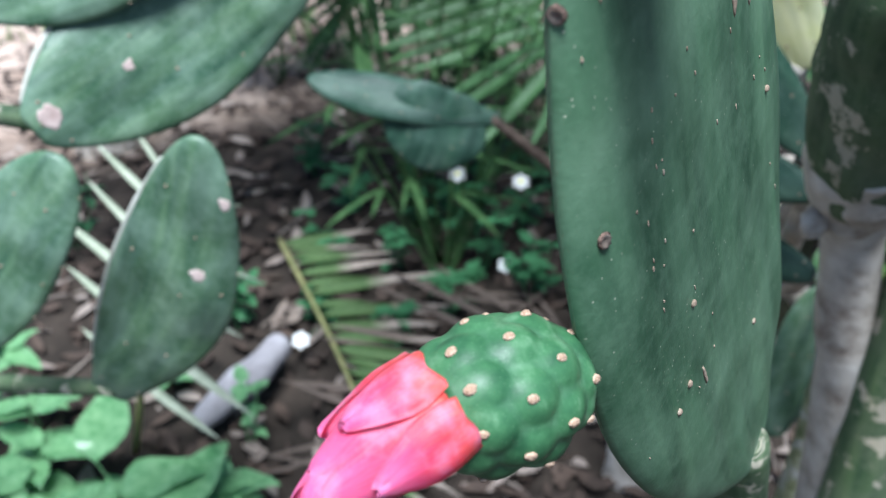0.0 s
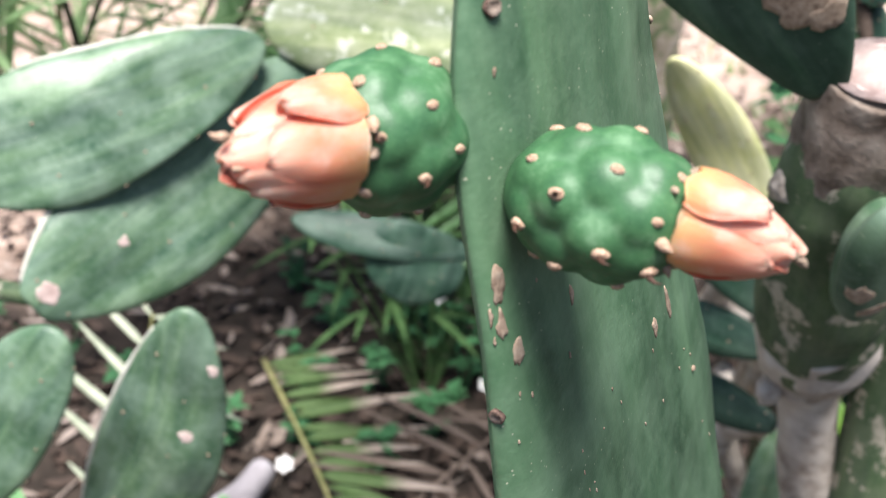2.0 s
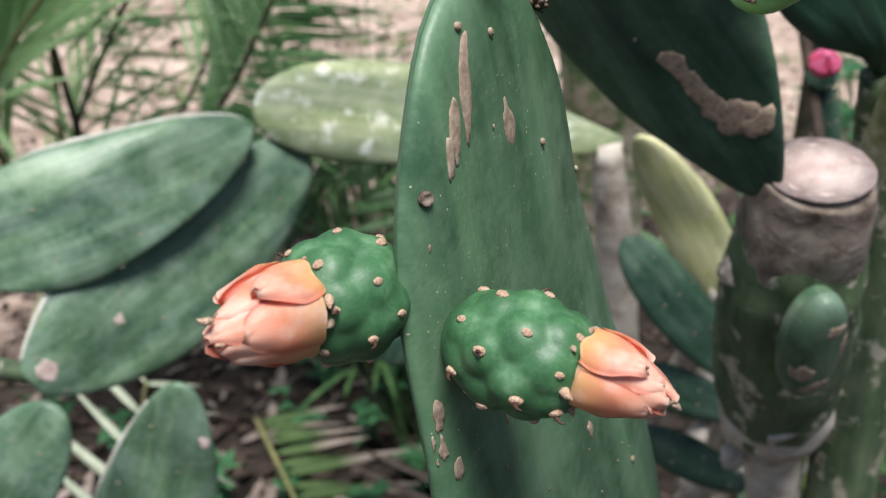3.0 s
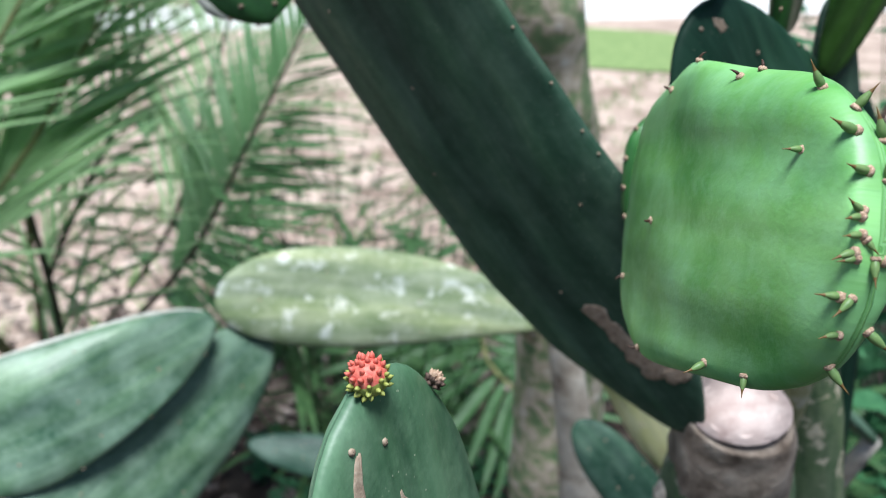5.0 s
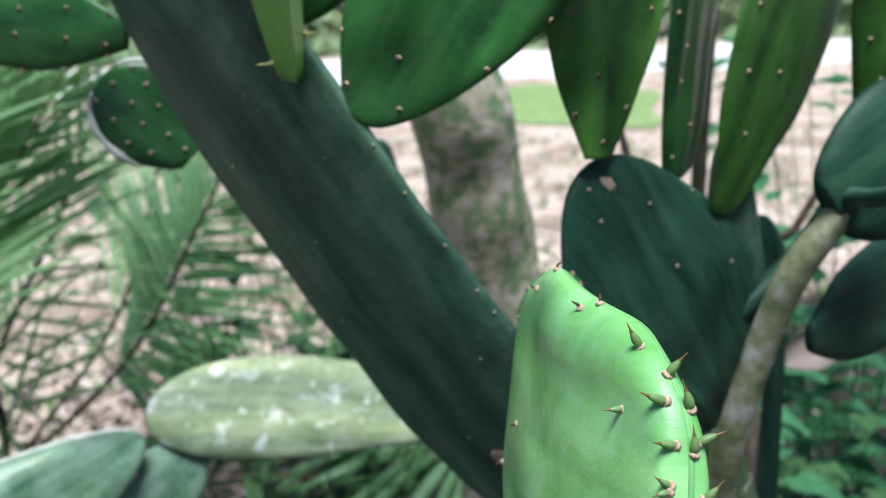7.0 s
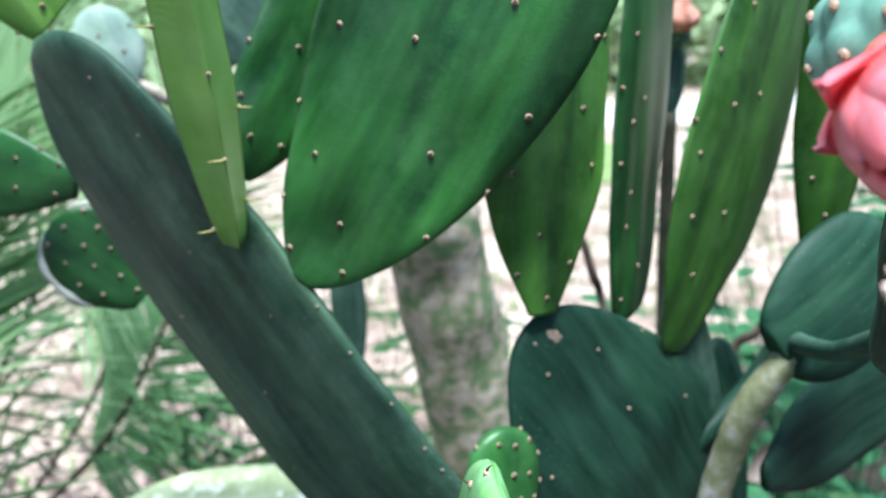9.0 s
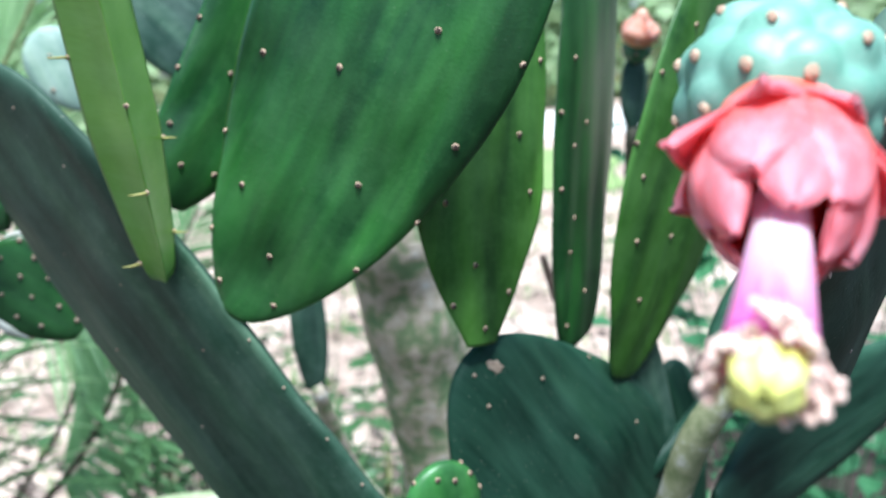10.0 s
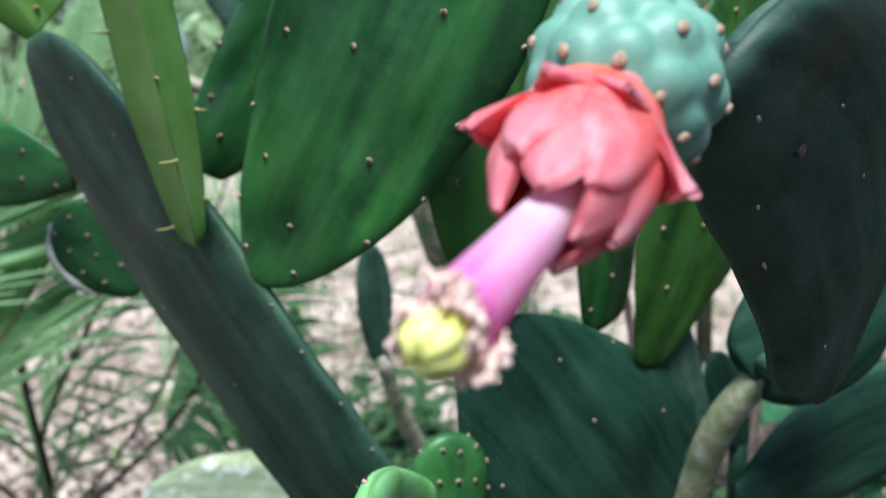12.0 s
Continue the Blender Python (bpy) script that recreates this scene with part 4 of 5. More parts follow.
# ---- old cactus with the sawn stump and the long leaning pad ----
lean = thing("prickly_pear_cactus", 0.56, 0.83, ground_height(0.56, 0.83), "old cactus with sawn-off stump and long leaning dark pad", "cactus", "prickly pear clump")
tube("lower_trunk", [(0.56, 0.83, -0.05), (0.53, 0.82, 0.35), (0.475, 0.80, 0.62), (0.425, 0.785, 0.82), (0.403, 0.765, 0.90), (0.388, 0.735, 0.955)], [0.075, 0.056, 0.038, 0.032, 0.036, 0.036], BARK, lean, 24, 24, 0.2, 2.0, label="pale woody trunk")
stump_path = [(0.397, 0.752, 0.925), (0.388, 0.735, 0.96), (0.362, 0.685, 1.06), (0.338, 0.635, 1.17), (0.330, 0.612, 1.225)]
tube("upper_trunk", stump_path, [0.036, 0.052, 0.061, 0.057, 0.047], SKIN_TRUNK, lean, 40, 36, 0.12, 4.0, 30.0, label="green trunk mottled with cork")
tube("collar", [(0.404, 0.766, 0.897), (0.397, 0.752, 0.925), (0.388, 0.735, 0.96), (0.376, 0.712, 1.006)], [0.034, 0.044, 0.0580, 0.0560], BARK, lean, 20, 36, 0.18, 5.0, 30.0, "pale corky collar")
tube("cut_stub", [(0.345, 0.650, 1.15), (0.333, 0.620, 1.21), (0.328, 0.604, 1.255), (0.327, 0.598, 1.272)], [0.054, 0.054, 0.046, 0.044], STUB, lean, 10, 26, 0.12, 6.0, 30.0, "bark-covered sawn stub")
rings = []
for k, r in enumerate((0.0405, 0.037, 0.031, 0.026, 0.020, 0.014, 0.007)):
    rings.append([Vector((r * math.cos(j * math.pi / 16) * (1 + 0.06 * noise.noise(Vector((math.cos(j / 5.1), math.sin(j / 5.1), k)))), r * math.sin(j * math.pi / 16), 0.0032 + 0.0016 * (-1) ** k + 0.0014 * noise.noise(Vector((j * 0.5, k, 0)))) ) for j in range(32)])
part("cut_face", mesh_of("cut_face", *loft(rings), CUT), lean, stand((0.327, 0.597, 1.272), (-0.12, -0.30, 1.0)), "pale pinkish sawn face with rings")
nub = add_pad(lean, SKIN_OLD, (0.336, 0.585, 1.093), (0.321, 0.545, 1.198), (1, 0.2, 0.3), 0.050, 0.040, neck=0.5, peak=0.45, base_pow=0.5, seed=31.0, label="small scarred young pad")
scar(nub, 0.5, -0.75, 0.03, 0.014, 8.0)
scar(nub, 0.15, 0.0, 0.014, 0.03, 12.0)
scar(nub, 0.75, -0.2, 0.014, 0.018, 3.0)
scar(nub, 0.35, 0.6, 0.022, 0.016, 5.0)
for k, (x, y, z, r) in enumerate(((0.288, 0.63, 1.175, 0.014), (0.300, 0.60, 1.235, 0.012), (0.385, 0.66, 1.13, 0.012), (0.352, 0.74, 0.90, 0.016))):
    part("knob", felt_mesh("knob", r, r * 0.9, [BARK], k * 2.0, False, 14), lean, stand((x, y, z), (-0.6 if x < 0.34 else 0.7, -0.6, 0.2)))
dkl = add_pad(lean, SKIN_LEAN, (0.288, 0.599, 1.258), (-0.067, 0.704, 1.802), (0.530, -0.698, 0.481), 0.1936, 0.026, neck=0.15, peak=0.35, base_pow=0.81, tip_pow=4.10, bend=0.0007, sway=0.0130, seed=3.1, wave=0.005, ripple=0.0013)
for u, s in ((0.92, -0.6), (0.84, -0.57), (0.53, 0.17), (0.45, -0.98), (0.39, -0.98), (0.36, -0.98), (0.32, -0.63), (0.23, 0.13), (0.66, 0.5), (0.71, -0.2), (0.60, -0.55), (0.43, 0.55), (0.78, 0.3), (0.87, 0.98), (0.70, 0.98), (0.52, -0.98), (0.58, -0.98)):
    dot(dkl, u, s, AREOLE_PALE, size=0.7)
for k, (u, s, long, wide) in enumerate(((0.185, -0.05, 0.03, 0.022), (0.15, -0.1, 0.032, 0.022), (0.12, -0.2, 0.03, 0.026), (0.10, -0.42, 0.026, 0.034), (0.085, -0.66, 0.022, 0.034))):
    scar(dkl, u, s, long, wide, 11.0 + k * 3.1, lift=0.0006 + 0.0002 * k)
p1 = add_pad(lean, SKIN_DEEP, (0.114, 0.605, 1.627), (0.290, 0.526, 1.964), (0.776, -0.391, -0.495), 0.1733, 0.018, neck=0.08, peak=0.61, base_pow=0.65, tip_pow=2.60, bend=0.0042, sway=-0.0170, seed=5.0, wave=0.007, ripple=0.0017)
for u, s in ((0.44, 0.77), (0.33, -0.4), (0.46, -0.87), (0.61, -0.97), (0.14, 0.0), (0.2, -0.93), (0.23, 0.63), (0.29, 0.99), (0.06, -0.6), (0.05, 0.77), (0.32, -0.99), (0.13, 0.97), (0.48, 0.15), (0.6, -0.4), (0.65, 0.4)):
    dot(p1, u, s, AREOLE_DOT)
rim_line(p1, -1.0 if p1.at(0.3, -1.0).x < p1.at(0.3, 1.0).x else 1.0, 0.1, 0.97, 0.0010, SKIN_FRESH, 4.0, "thin light green margin")
p2 = add_pad(lean, SKIN_DEEP, (0.066, 0.662, 1.699), (0.176, 0.695, 1.907), (0.769, 0.425, -0.477), 0.0911, 0.016, neck=0.35, peak=0.45, base_pow=0.79, tip_pow=2.41, bend=-0.0047, sway=-0.0172, seed=6.0, wave=0.005, ripple=0.0014)
for u, s in ((0.44, 0.2), (0.39, 0.99), (0.23, 0.8), (0.13, 0.3), (0.14, -0.5), (0.55, 0.98)):
    dot(p2, u, s, AREOLE_DOT)
lp = add_pad(lean, SKIN_DEEP, (-0.068, 0.754, 1.687), (-0.256, 0.816, 1.726), (0.192, -0.030, 0.981), 0.0855, 0.016, neck=0.28, peak=0.54, base_pow=1.12, tip_pow=2.36, bend=-0.0052, sway=0.0040, seed=7.0)
lattice(lp, 0.2, 0.55, AREOLE_DOT)
tlp = add_pad(lean, SKIN_LIME, (-0.059, 0.719, 1.816), (-0.167, 0.668, 1.924), (0.696, 0.037, 0.717), 0.0770, 0.016, neck=0.54, peak=0.51, base_pow=0.65, tip_pow=2.40, bend=-0.0022, sway=-0.0127, seed=8.0)
lattice(tlp, 0.25, 0.6, AREOLE_DOT)
yp_path = smooth_path([(0.071, 0.606, 1.658), (0.064, 0.59, 1.745), (0.054, 0.57, 1.865), (0.042, 0.54, 2.0)], 30)


def angled(u, k, lift=0.0):
    """A point on the three-angled stem: u along it, k round it (0 left angle, 1 front angle, 2 right angle)."""
    c = yp_path[min(30, int(round(u * 30)))]
    grow = min(1.0, 0.34 + 1.5 * u ** 0.8)
    x, y = ((-0.0225, 0.0), (0.0090, -0.021), (0.0185, 0.016))[k]
    return c + Vector((x * grow * (1 + lift), (y - 0.002) * grow * (1 + lift), 0.3 * y * grow))


stem_rings = []
for i in range(31):
    c = yp_path[i]
    corner = [angled(i / 30, k) for k in range(3)]
    corner.append(c + Vector((0.0, 0.010 * min(1.0, 0.34 + 1.5 * (i / 30) ** 0.8), 0.0)))
    ring = []
    for k in range(4):
        p0, p1, p2 = corner[k - 1], corner[k], corner[(k + 1) % 4]
        for f in (0.10, 0.03):
            ring.append(p1.lerp(p0, f) * 0.96 + c * 0.04)
        ring.append(p1)
        ring.append(p1.lerp(p2, 0.05) * 0.97 + c * 0.03)
        ring.append(p1.lerp(p2, 0.35) * 0.9 + c * 0.1)
        ring.append(p1.lerp(p2, 0.65) * 0.9 + c * 0.1)
    stem_rings.append([q - yp_path[0] for q in ring])
yv, yf = loft(stem_rings)
yuv = [(i * 0.011, j * 0.0024) for i in range(31) for j in range(24)] + [(0, 0), (0.3, 0)]
yp = part("young_stem", mesh_of("young_stem", yv, yf, SKIN_LIME, yuv), lean, Matrix.Translation(yp_path[0]), "bright green three-angled young stem")
for u, k, dx in ((0.26, 1, -1), (0.50, 0, -1), (0.34, 2, 1), (0.13, 2, 1), (0.42, 1, 0), (0.62, 1, -1), (0.60, 2, 1), (0.08, 0, -1)):
    pos = angled(u, k)
    if dx:
        m = Matrix.Translation(pos) @ Matrix(((dx, 0, 0), (0, 0, -1), (0, dx, 0))).to_4x4() @ Matrix.Scale(0.9, 4)
        part("hooked_leaf", HOOKS[0], yp, m)
    part("areole", AREOLE_DOT[0], yp, stand(pos, (0.3 * dx, -1, 0.2), 0, 0.8))
npad = add_pad(lean, SKIN_YOUNG, (0.2207, 0.5205, 1.4712), (0.2122, 0.233, 1.5381), (0.1475, 0.1343, 0.839), 0.1482, 0.0193, neck=0.556, peak=0.499, base_pow=0.838, tip_pow=5.24, bend=0.0251, sway=-0.0005, taper=0.137, taper_from=0.427, lop=-0.035, cup=-0.0037, seed=9.0, wave=0.005, ripple=0.0022, box=8.0, plump=0.10, outline=0.02)
# each spike: along, across, side, then the way it points (sideways, upwards)
SPIKE_RIM = ((0.888, 0.97, 1, -0.54, 0.84), (0.935, 1.0, 0, 0.58, 0.81), (0.962, 0.97, -1, -0.23, 0.97), (0.958, 0.97, 1, -0.93, 0.38), (0.984, 0.97, 1, -0.95, 0.32), (0.987, 0.99, -1, 0.0, 1.0), (0.982, 0.97, -1, 0.85, 0.53), (0.977, -0.93, -1, 0.68, -0.73))
SPIKE_TIP = ((0.996, 0.9, 1, -0.81, 0.59), (0.997, 0.87, 1, -1.0, 0.02), (0.998, 0.9, -1, 0.67, 0.74), (0.998, 0.8, -1, 0.99, 0.12), (0.9995, 0.87, 1, -1.0, 0.05), (0.9995, 0.5, 0.5, 0.56, -0.83), (0.9995, -0.43, 1, -1.0, -0.02), (0.9995, -0.8, 1, -0.99, -0.15))
SPIKE_LOW = ((0.9995, -0.8, 0, -0.27, -0.96), (0.9995, -0.77, -0.5, 0.88, -0.47), (0.9985, 0.4, -1, 0.98, 0.2), (0.988, -0.77, 1, -0.97, 0.25), (0.992, -0.95, 1, -0.77, -0.64), (0.975, -0.97, 1, -0.99, 0.13), (0.749, -0.9, 1, -0.93, -0.36), (0.83, -0.93, 1, -0.35, -0.94), (0.947, -1.0, 0, 0.41, -0.91), (0.90, 0.57, 1, -0.98, 0.21))
for row, kinds in ((SPIKE_RIM, (0,)), (SPIKE_TIP, (1, 2)), (SPIKE_LOW, (0, 1))):
    for k, (u, sv, sd, dx, dz) in enumerate(row):
        way = Vector((dx, 0.26 * dz - 0.28, 0.96 * dz))
        part("leaf_spike", SPIKES[kinds[k % len(kinds)]], npad.ob, stand(npad.at(u, sv, sd) - way * 0.0006, way, random.uniform(0, 360), random.uniform(0.9, 1.1)))
for u, sv in ((0.411, 0.83), (0.504, 0.99), (0.702, 0.93), (0.725, 0.99), (0.493, -0.07), (0.306, -0.57), (0.469, -0.93)):
    dot(npad, u, sv, AREOLE_THORN, size=0.85)
rnd = add_pad(lean, SKIN_DEEP, (0.238, 0.565, 1.42), (0.246, 0.578, 1.520), (0.9, 0.35, 0), 0.060, 0.018, neck=0.4, peak=0.55, tip_pow=2.8, seed=10.0, outline=0.10)
lattice(rnd, 0.2, 0.45, AREOLE_DOT, size=0.9)
ca = add_pad(lean, SKIN_DEEP, (-0.033, 0.800, 1.580), (-0.105, 0.800, 1.652), (0.6, 0.1, 1), 0.085, 0.016, neck=0.4, seed=16.0, label="green pad with a pale dry margin")
lattice(ca, 0.2, 0.5, AREOLE_PALE, size=1.3)
rim_line(ca, 1.0, 0.3, 0.97, 0.005, PALE_RIM)
rim_line(ca, -1.0, 0.55, 0.97, 0.004, PALE_RIM)

# ---- pads on the right ----
right = thing("prickly_pear_cactus", 0.50, 0.76, ground_height(0.50, 0.76), "dark round cactus pad carrying upright green pads", "cactus", "prickly pear clump")
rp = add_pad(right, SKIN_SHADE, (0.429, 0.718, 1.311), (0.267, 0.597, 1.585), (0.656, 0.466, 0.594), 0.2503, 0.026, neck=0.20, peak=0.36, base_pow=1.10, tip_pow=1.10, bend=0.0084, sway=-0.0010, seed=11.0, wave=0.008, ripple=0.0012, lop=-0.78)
tube("stem", [(0.50, 0.76, -0.05), (0.50, 0.76, 0.6), (0.47, 0.74, 1.1), tuple(rp.at(0.03, 0, 0.0))], [0.05, 0.04, 0.034, 0.02], SKIN_TRUNK, right, rough=0.15, seed=5)
for u, s in ((0.62, -0.27), (0.72, 0.73), (0.9, 0.27), (0.8, -0.5), (0.5, 0.4), (0.45, -0.7), (0.97, 0.2), (0.7, -0.95)):
    dot(rp, u, s, AREOLE_PALE)
scar(rp, 0.94, -0.27, 0.016, 0.010, 8.0)
p3 = add_pad(right, SKIN_FRESH, (0.279, 0.592, 1.595), (0.308, 0.614, 1.892), (0.862, 0.491, -0.121), 0.1147, 0.014, neck=0.23, peak=0.39, base_pow=1.05, tip_pow=2.54, bend=0.0000, sway=0.0066, seed=12.0, ripple=0.0015)
for u, s in ((0.19, 0.23), (0.35, -0.7), (0.12, -0.67), (0.1, 0.87), (0.65, -0.83), (0.48, -0.47), (0.04, 0.0), (0.33, 0.6), (0.55, 0.3)):
    dot(p3, u, s, AREOLE_DOT)
p4 = add_pad(right, SKIN_DEEP, (0.373, 0.692, 1.559), (0.390, 0.658, 1.931), (0.610, 0.791, 0.045), 0.1167, 0.016, neck=0.41, peak=0.43, base_pow=0.53, tip_pow=2.52, bend=-0.0020, sway=-0.0049, seed=13.0, ripple=0.0015)
for u, s in ((0.61, 0.77), (0.44, 0.67), (0.36, 0.93), (0.29, 0.53), (0.22, 0.63), (0.48, 0.33), (0.51, 0.97), (0.12, 0.17), (0.06, 0.8)):
    dot(p4, u, s, AREOLE_DOT, size=0.9)
p5 = add_pad(right, SKIN_FRESH, (0.407, 0.680, 1.527), (0.523, 0.718, 1.870), (0.726, 0.613, -0.311), 0.1578, 0.014, neck=0.18, peak=0.47, base_pow=0.81, tip_pow=2.50, bend=0.0085, sway=0.0065, seed=14.0, ripple=0.0015)
for u, s in ((0.76, 0.67), (0.64, 0.93), (0.55, 0.47), (0.43, 0.8), (0.33, 0.03), (0.18, 0.37), (0.49, 0.99), (0.3, 0.7), (0.6, 0.0)):
    dot(p5, u, s, AREOLE_DOT)
p6 = add_pad(right, SKIN_FRESH, (0.544, 0.710, 1.563), (0.531, 0.632, 1.905), (0.992, 0.106, 0.062), 0.0788, 0.014, neck=0.25, peak=0.53, base_pow=1.16, tip_pow=2.40, bend=-0.0006, sway=-0.0028, seed=15.0)
for u, s in ((0.5, 0.2), (0.35, -0.3), (0.3, 0.6), (0.6, -0.5), (0.2, 0.1)):
    dot(p6, u, s, AREOLE_DOT)
p7 = add_pad(right, SKIN_DARK, (0.47, 0.74, 1.36), (0.415, 0.70, 1.585), (0.9, 0.6, 0.3), 0.07, 0.016, neck=0.4, seed=32.0)
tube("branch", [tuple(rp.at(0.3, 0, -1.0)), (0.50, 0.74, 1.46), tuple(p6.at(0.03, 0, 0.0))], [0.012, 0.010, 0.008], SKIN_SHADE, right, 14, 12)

for a, b, c in (((0.742, 1.100, 1.489), (0.690, 1.100, 1.395), (0.644, 1.100, 1.311)), ((0.446, 1.100, 1.537), (0.461, 1.100, 1.484), (0.483, 1.100, 1.397))):
    tube("twig", [(0.50, 0.76, 0.9), c, b, a], [0.010, 0.0065, 0.006, 0.0045], TWIG, right, 24, 8, 0.2, 3.0, 20.0, "thin dark dead twig")
for b0, b1, sd, wd in (((0.524, 0.800, 1.394), (0.494, 0.800, 1.492), (0.9, 0.5, 0.2), 0.050),):
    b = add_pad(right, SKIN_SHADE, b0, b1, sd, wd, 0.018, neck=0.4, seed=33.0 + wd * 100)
    tube("branch", [(0.50, 0.76, 0.8), tuple(Vector((0.50, 0.76, 0.9)).lerp(b.o, 0.6) - Vector((0, 0, 0.05))), tuple(b.at(0.04, 0, 0.0))], [0.014, 0.012, 0.009], SKIN_SHADE, right, 12, 10)
    rim_line(b, 1.0, 0.1, 0.95, 0.0025, PALE_RIM)

# ---- near dark pad with the open pink flower ----
pinkp = thing("prickly_pear_cactus", 0.60, 1.08, ground_height(0.60, 1.08), "dark cactus pads on a thin grey stem with a pink flower", "cactus", "prickly pear clump")
tube("stem", [(0.60, 1.08, -0.05), (0.53, 0.95, 0.7), (0.429, 0.720, 1.204), (0.440, 0.640, 1.452), (0.466, 0.610, 1.535), (0.478, 0.616, 1.550)], [0.024, 0.018, 0.0145, 0.0125, 0.0120, 0.010], STICK, pinkp, 30, 16, 0.2, 7, label="smooth grey-green stem with white patches")
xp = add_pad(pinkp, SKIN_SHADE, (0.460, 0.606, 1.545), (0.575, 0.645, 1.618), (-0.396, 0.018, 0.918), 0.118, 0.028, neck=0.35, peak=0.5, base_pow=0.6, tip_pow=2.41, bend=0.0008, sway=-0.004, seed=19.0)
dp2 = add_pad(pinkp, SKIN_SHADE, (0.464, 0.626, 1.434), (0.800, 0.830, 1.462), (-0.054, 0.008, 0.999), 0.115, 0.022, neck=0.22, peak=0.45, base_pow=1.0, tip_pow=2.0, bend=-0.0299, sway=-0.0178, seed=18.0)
dp = add_pad(pinkp, SKIN_DARK, (0.455, 0.454, 1.596), (0.328, 0.235, 1.782), (0.632, 0.255, 0.732), 0.1238, 0.024, neck=0.22, peak=0.32, base_pow=1.00, tip_pow=3.50, bend=-0.0069, sway=-0.0412, seed=17.0, wave=0.004, ripple=0.0006)
tube("branch", [tuple(dp.at(0.05, 0.0, 0.0)), (0.462, 0.53, 1.572), tuple(xp.at(0.12, 0.0, 0.0))], [0.008, 0.007, 0.008], SKIN_DARK, pinkp, 10, 12)
dot(dp, 0.77, 0.3, AREOLE_OLD, size=0.7)
for k, (u, s, long) in enumerate(((0.76, 0.73, 0.004), (0.61, 0.87, 0.009), (0.92, 0.43, 0.003), (0.75, -0.1, 0.004), (0.56, -0.03, 0.004), (0.26, 0.57, 0.004))):
    scar(dp, u, s, long, 0.0016, 60 + k, mat=CUT)
FFC, FFD = Vector((0.2965, 0.220, 1.774)), Vector((-0.425, -0.81, -0.405)).normalized()
ff = fruit(pinkp, tuple(FFC - FFD * 0.026), tuple(FFC + FFD * 0.021), 0.0238, FRUIT_PALE, "pale green fruit below the open flower", 0.3, rows=4, around=8, bump=0.26)
FF0, FF1, FFS = FFC + FFD * 0.014, FFC + FFD * 0.060, Vector((0.2515, 0.1375, 1.739))
open_flower(ff, FF0, FFD, 0.0168, 0.050, PINK_SOFT, ((62, 1.0), (8, 0.82), (-36, 0.78), (-96, 1.0), (110, 0.8), (168, 0.6)))
style = tube("style", [FF0.lerp(FF1, 0.7), FF0.lerp(FF1, 1.0), FFS], [0.0058, 0.0060, 0.0078], MAGENTA, ff, 14, 18, 0.04, label="pale magenta flower tube", unit=True)
st = Soup()
axis, sw, sb = frame_of(FFS - FF1, (0, 0, 1))
for k in range(90):
    an, rr = k * 2.39996, 0.0035 + 0.0052 * (k % 7) / 6
    c = FFS + axis * 0.001 + (sw * math.cos(an) + sb * math.sin(an)) * rr
    tip = c + axis * random.uniform(0.001, 0.006) + (sw * math.cos(an) + sb * math.sin(an)) * random.uniform(0.001, 0.003)
    st.add(*loft(tube_rings([c - axis * 0.003, c.lerp(tip, 0.6), tip], [0.0004, 0.0004, 0.0004], 5)))
    st.add(*loft([[tip + (sw * math.cos(q) + sb * math.sin(q)) * 0.0011 * math.sin(math.pi * (0.1 + 0.8 * i / 3)) + axis * 0.0022 * (i / 3 - 0.5) for q in [2 * math.pi * j / 6 for j in range(6)]] for i in range(4)]))
tuft = part("stamen_tuft", st.mesh("stamen_tuft", [STAMEN]), ff, None, "bunch of peach stamens")
tagged(tuft, kind="stuff")
for k in range(6):
    an = 2 * math.pi * k / 6
    o = (sw * math.cos(an) + sb * math.sin(an))
    c0 = FFS + axis * 0.002
    part("stigma_lobe", mesh_of("stigma_lobe", *loft(tube_rings([c0 + o * 0.002, c0 + axis * 0.004 + o * 0.0038, c0 + axis * 0.008 + o * 0.0034, c0 + axis * 0.0115 + o * 0.0012], [0.0022, 0.0027, 0.0026, 0.0010], 9)), STIGMA), ff, None, "yellow-green stigma lobe")

DRY_LEAF = blade_mesh("dried_leaf", 0.085, 0.045, LITTER_B, 0.7, 0.35, 9, 0.45)
part("dried_leaf", DRY_LEAF, pinkp, aim((0.565, 0.866, 1.300), (0.9, 0.1, 0.35), (0, -0.7, 0.7)), "curled tan dead leaf")

# ---- old pads behind on the left ----
old = thing("prickly_pear_cactus", -0.88, 1.05, ground_height(-0.88, 1.05), "old grey-green cactus with drooping scarred pads", "cactus", "prickly pear clump")
blA = add_pad(old, SKIN_OLD, (-0.511, 0.883, 1.086), (-0.181, 1.062, 1.178), (-0.415, 0.327, 0.849), 0.1621, 0.024, neck=0.32, peak=0.38, base_pow=0.75, tip_pow=1.19, bend=0.0218, sway=-0.0155, seed=21.0, wave=0.013, ripple=0.002)
blB = add_pad(old, SKIN_OLD, (-0.418, 0.840, 0.947), (-0.124, 1.123, 1.129), (0.532, -0.007, -0.847), 0.1874, 0.024, neck=0.20, peak=0.40, base_pow=0.78, tip_pow=1.65, bend=0.0042, sway=-0.0074, seed=22.0, wave=0.006)
blC = add_pad(old, SKIN_OLD, (-0.435, 0.889, 0.549), (-0.251, 0.851, 0.936), (0.888, -0.144, -0.436), 0.1521, 0.024, neck=0.31, peak=0.52, base_pow=0.94, tip_pow=1.43, bend=0.0126, sway=-0.0280, seed=23.0, wave=0.006)
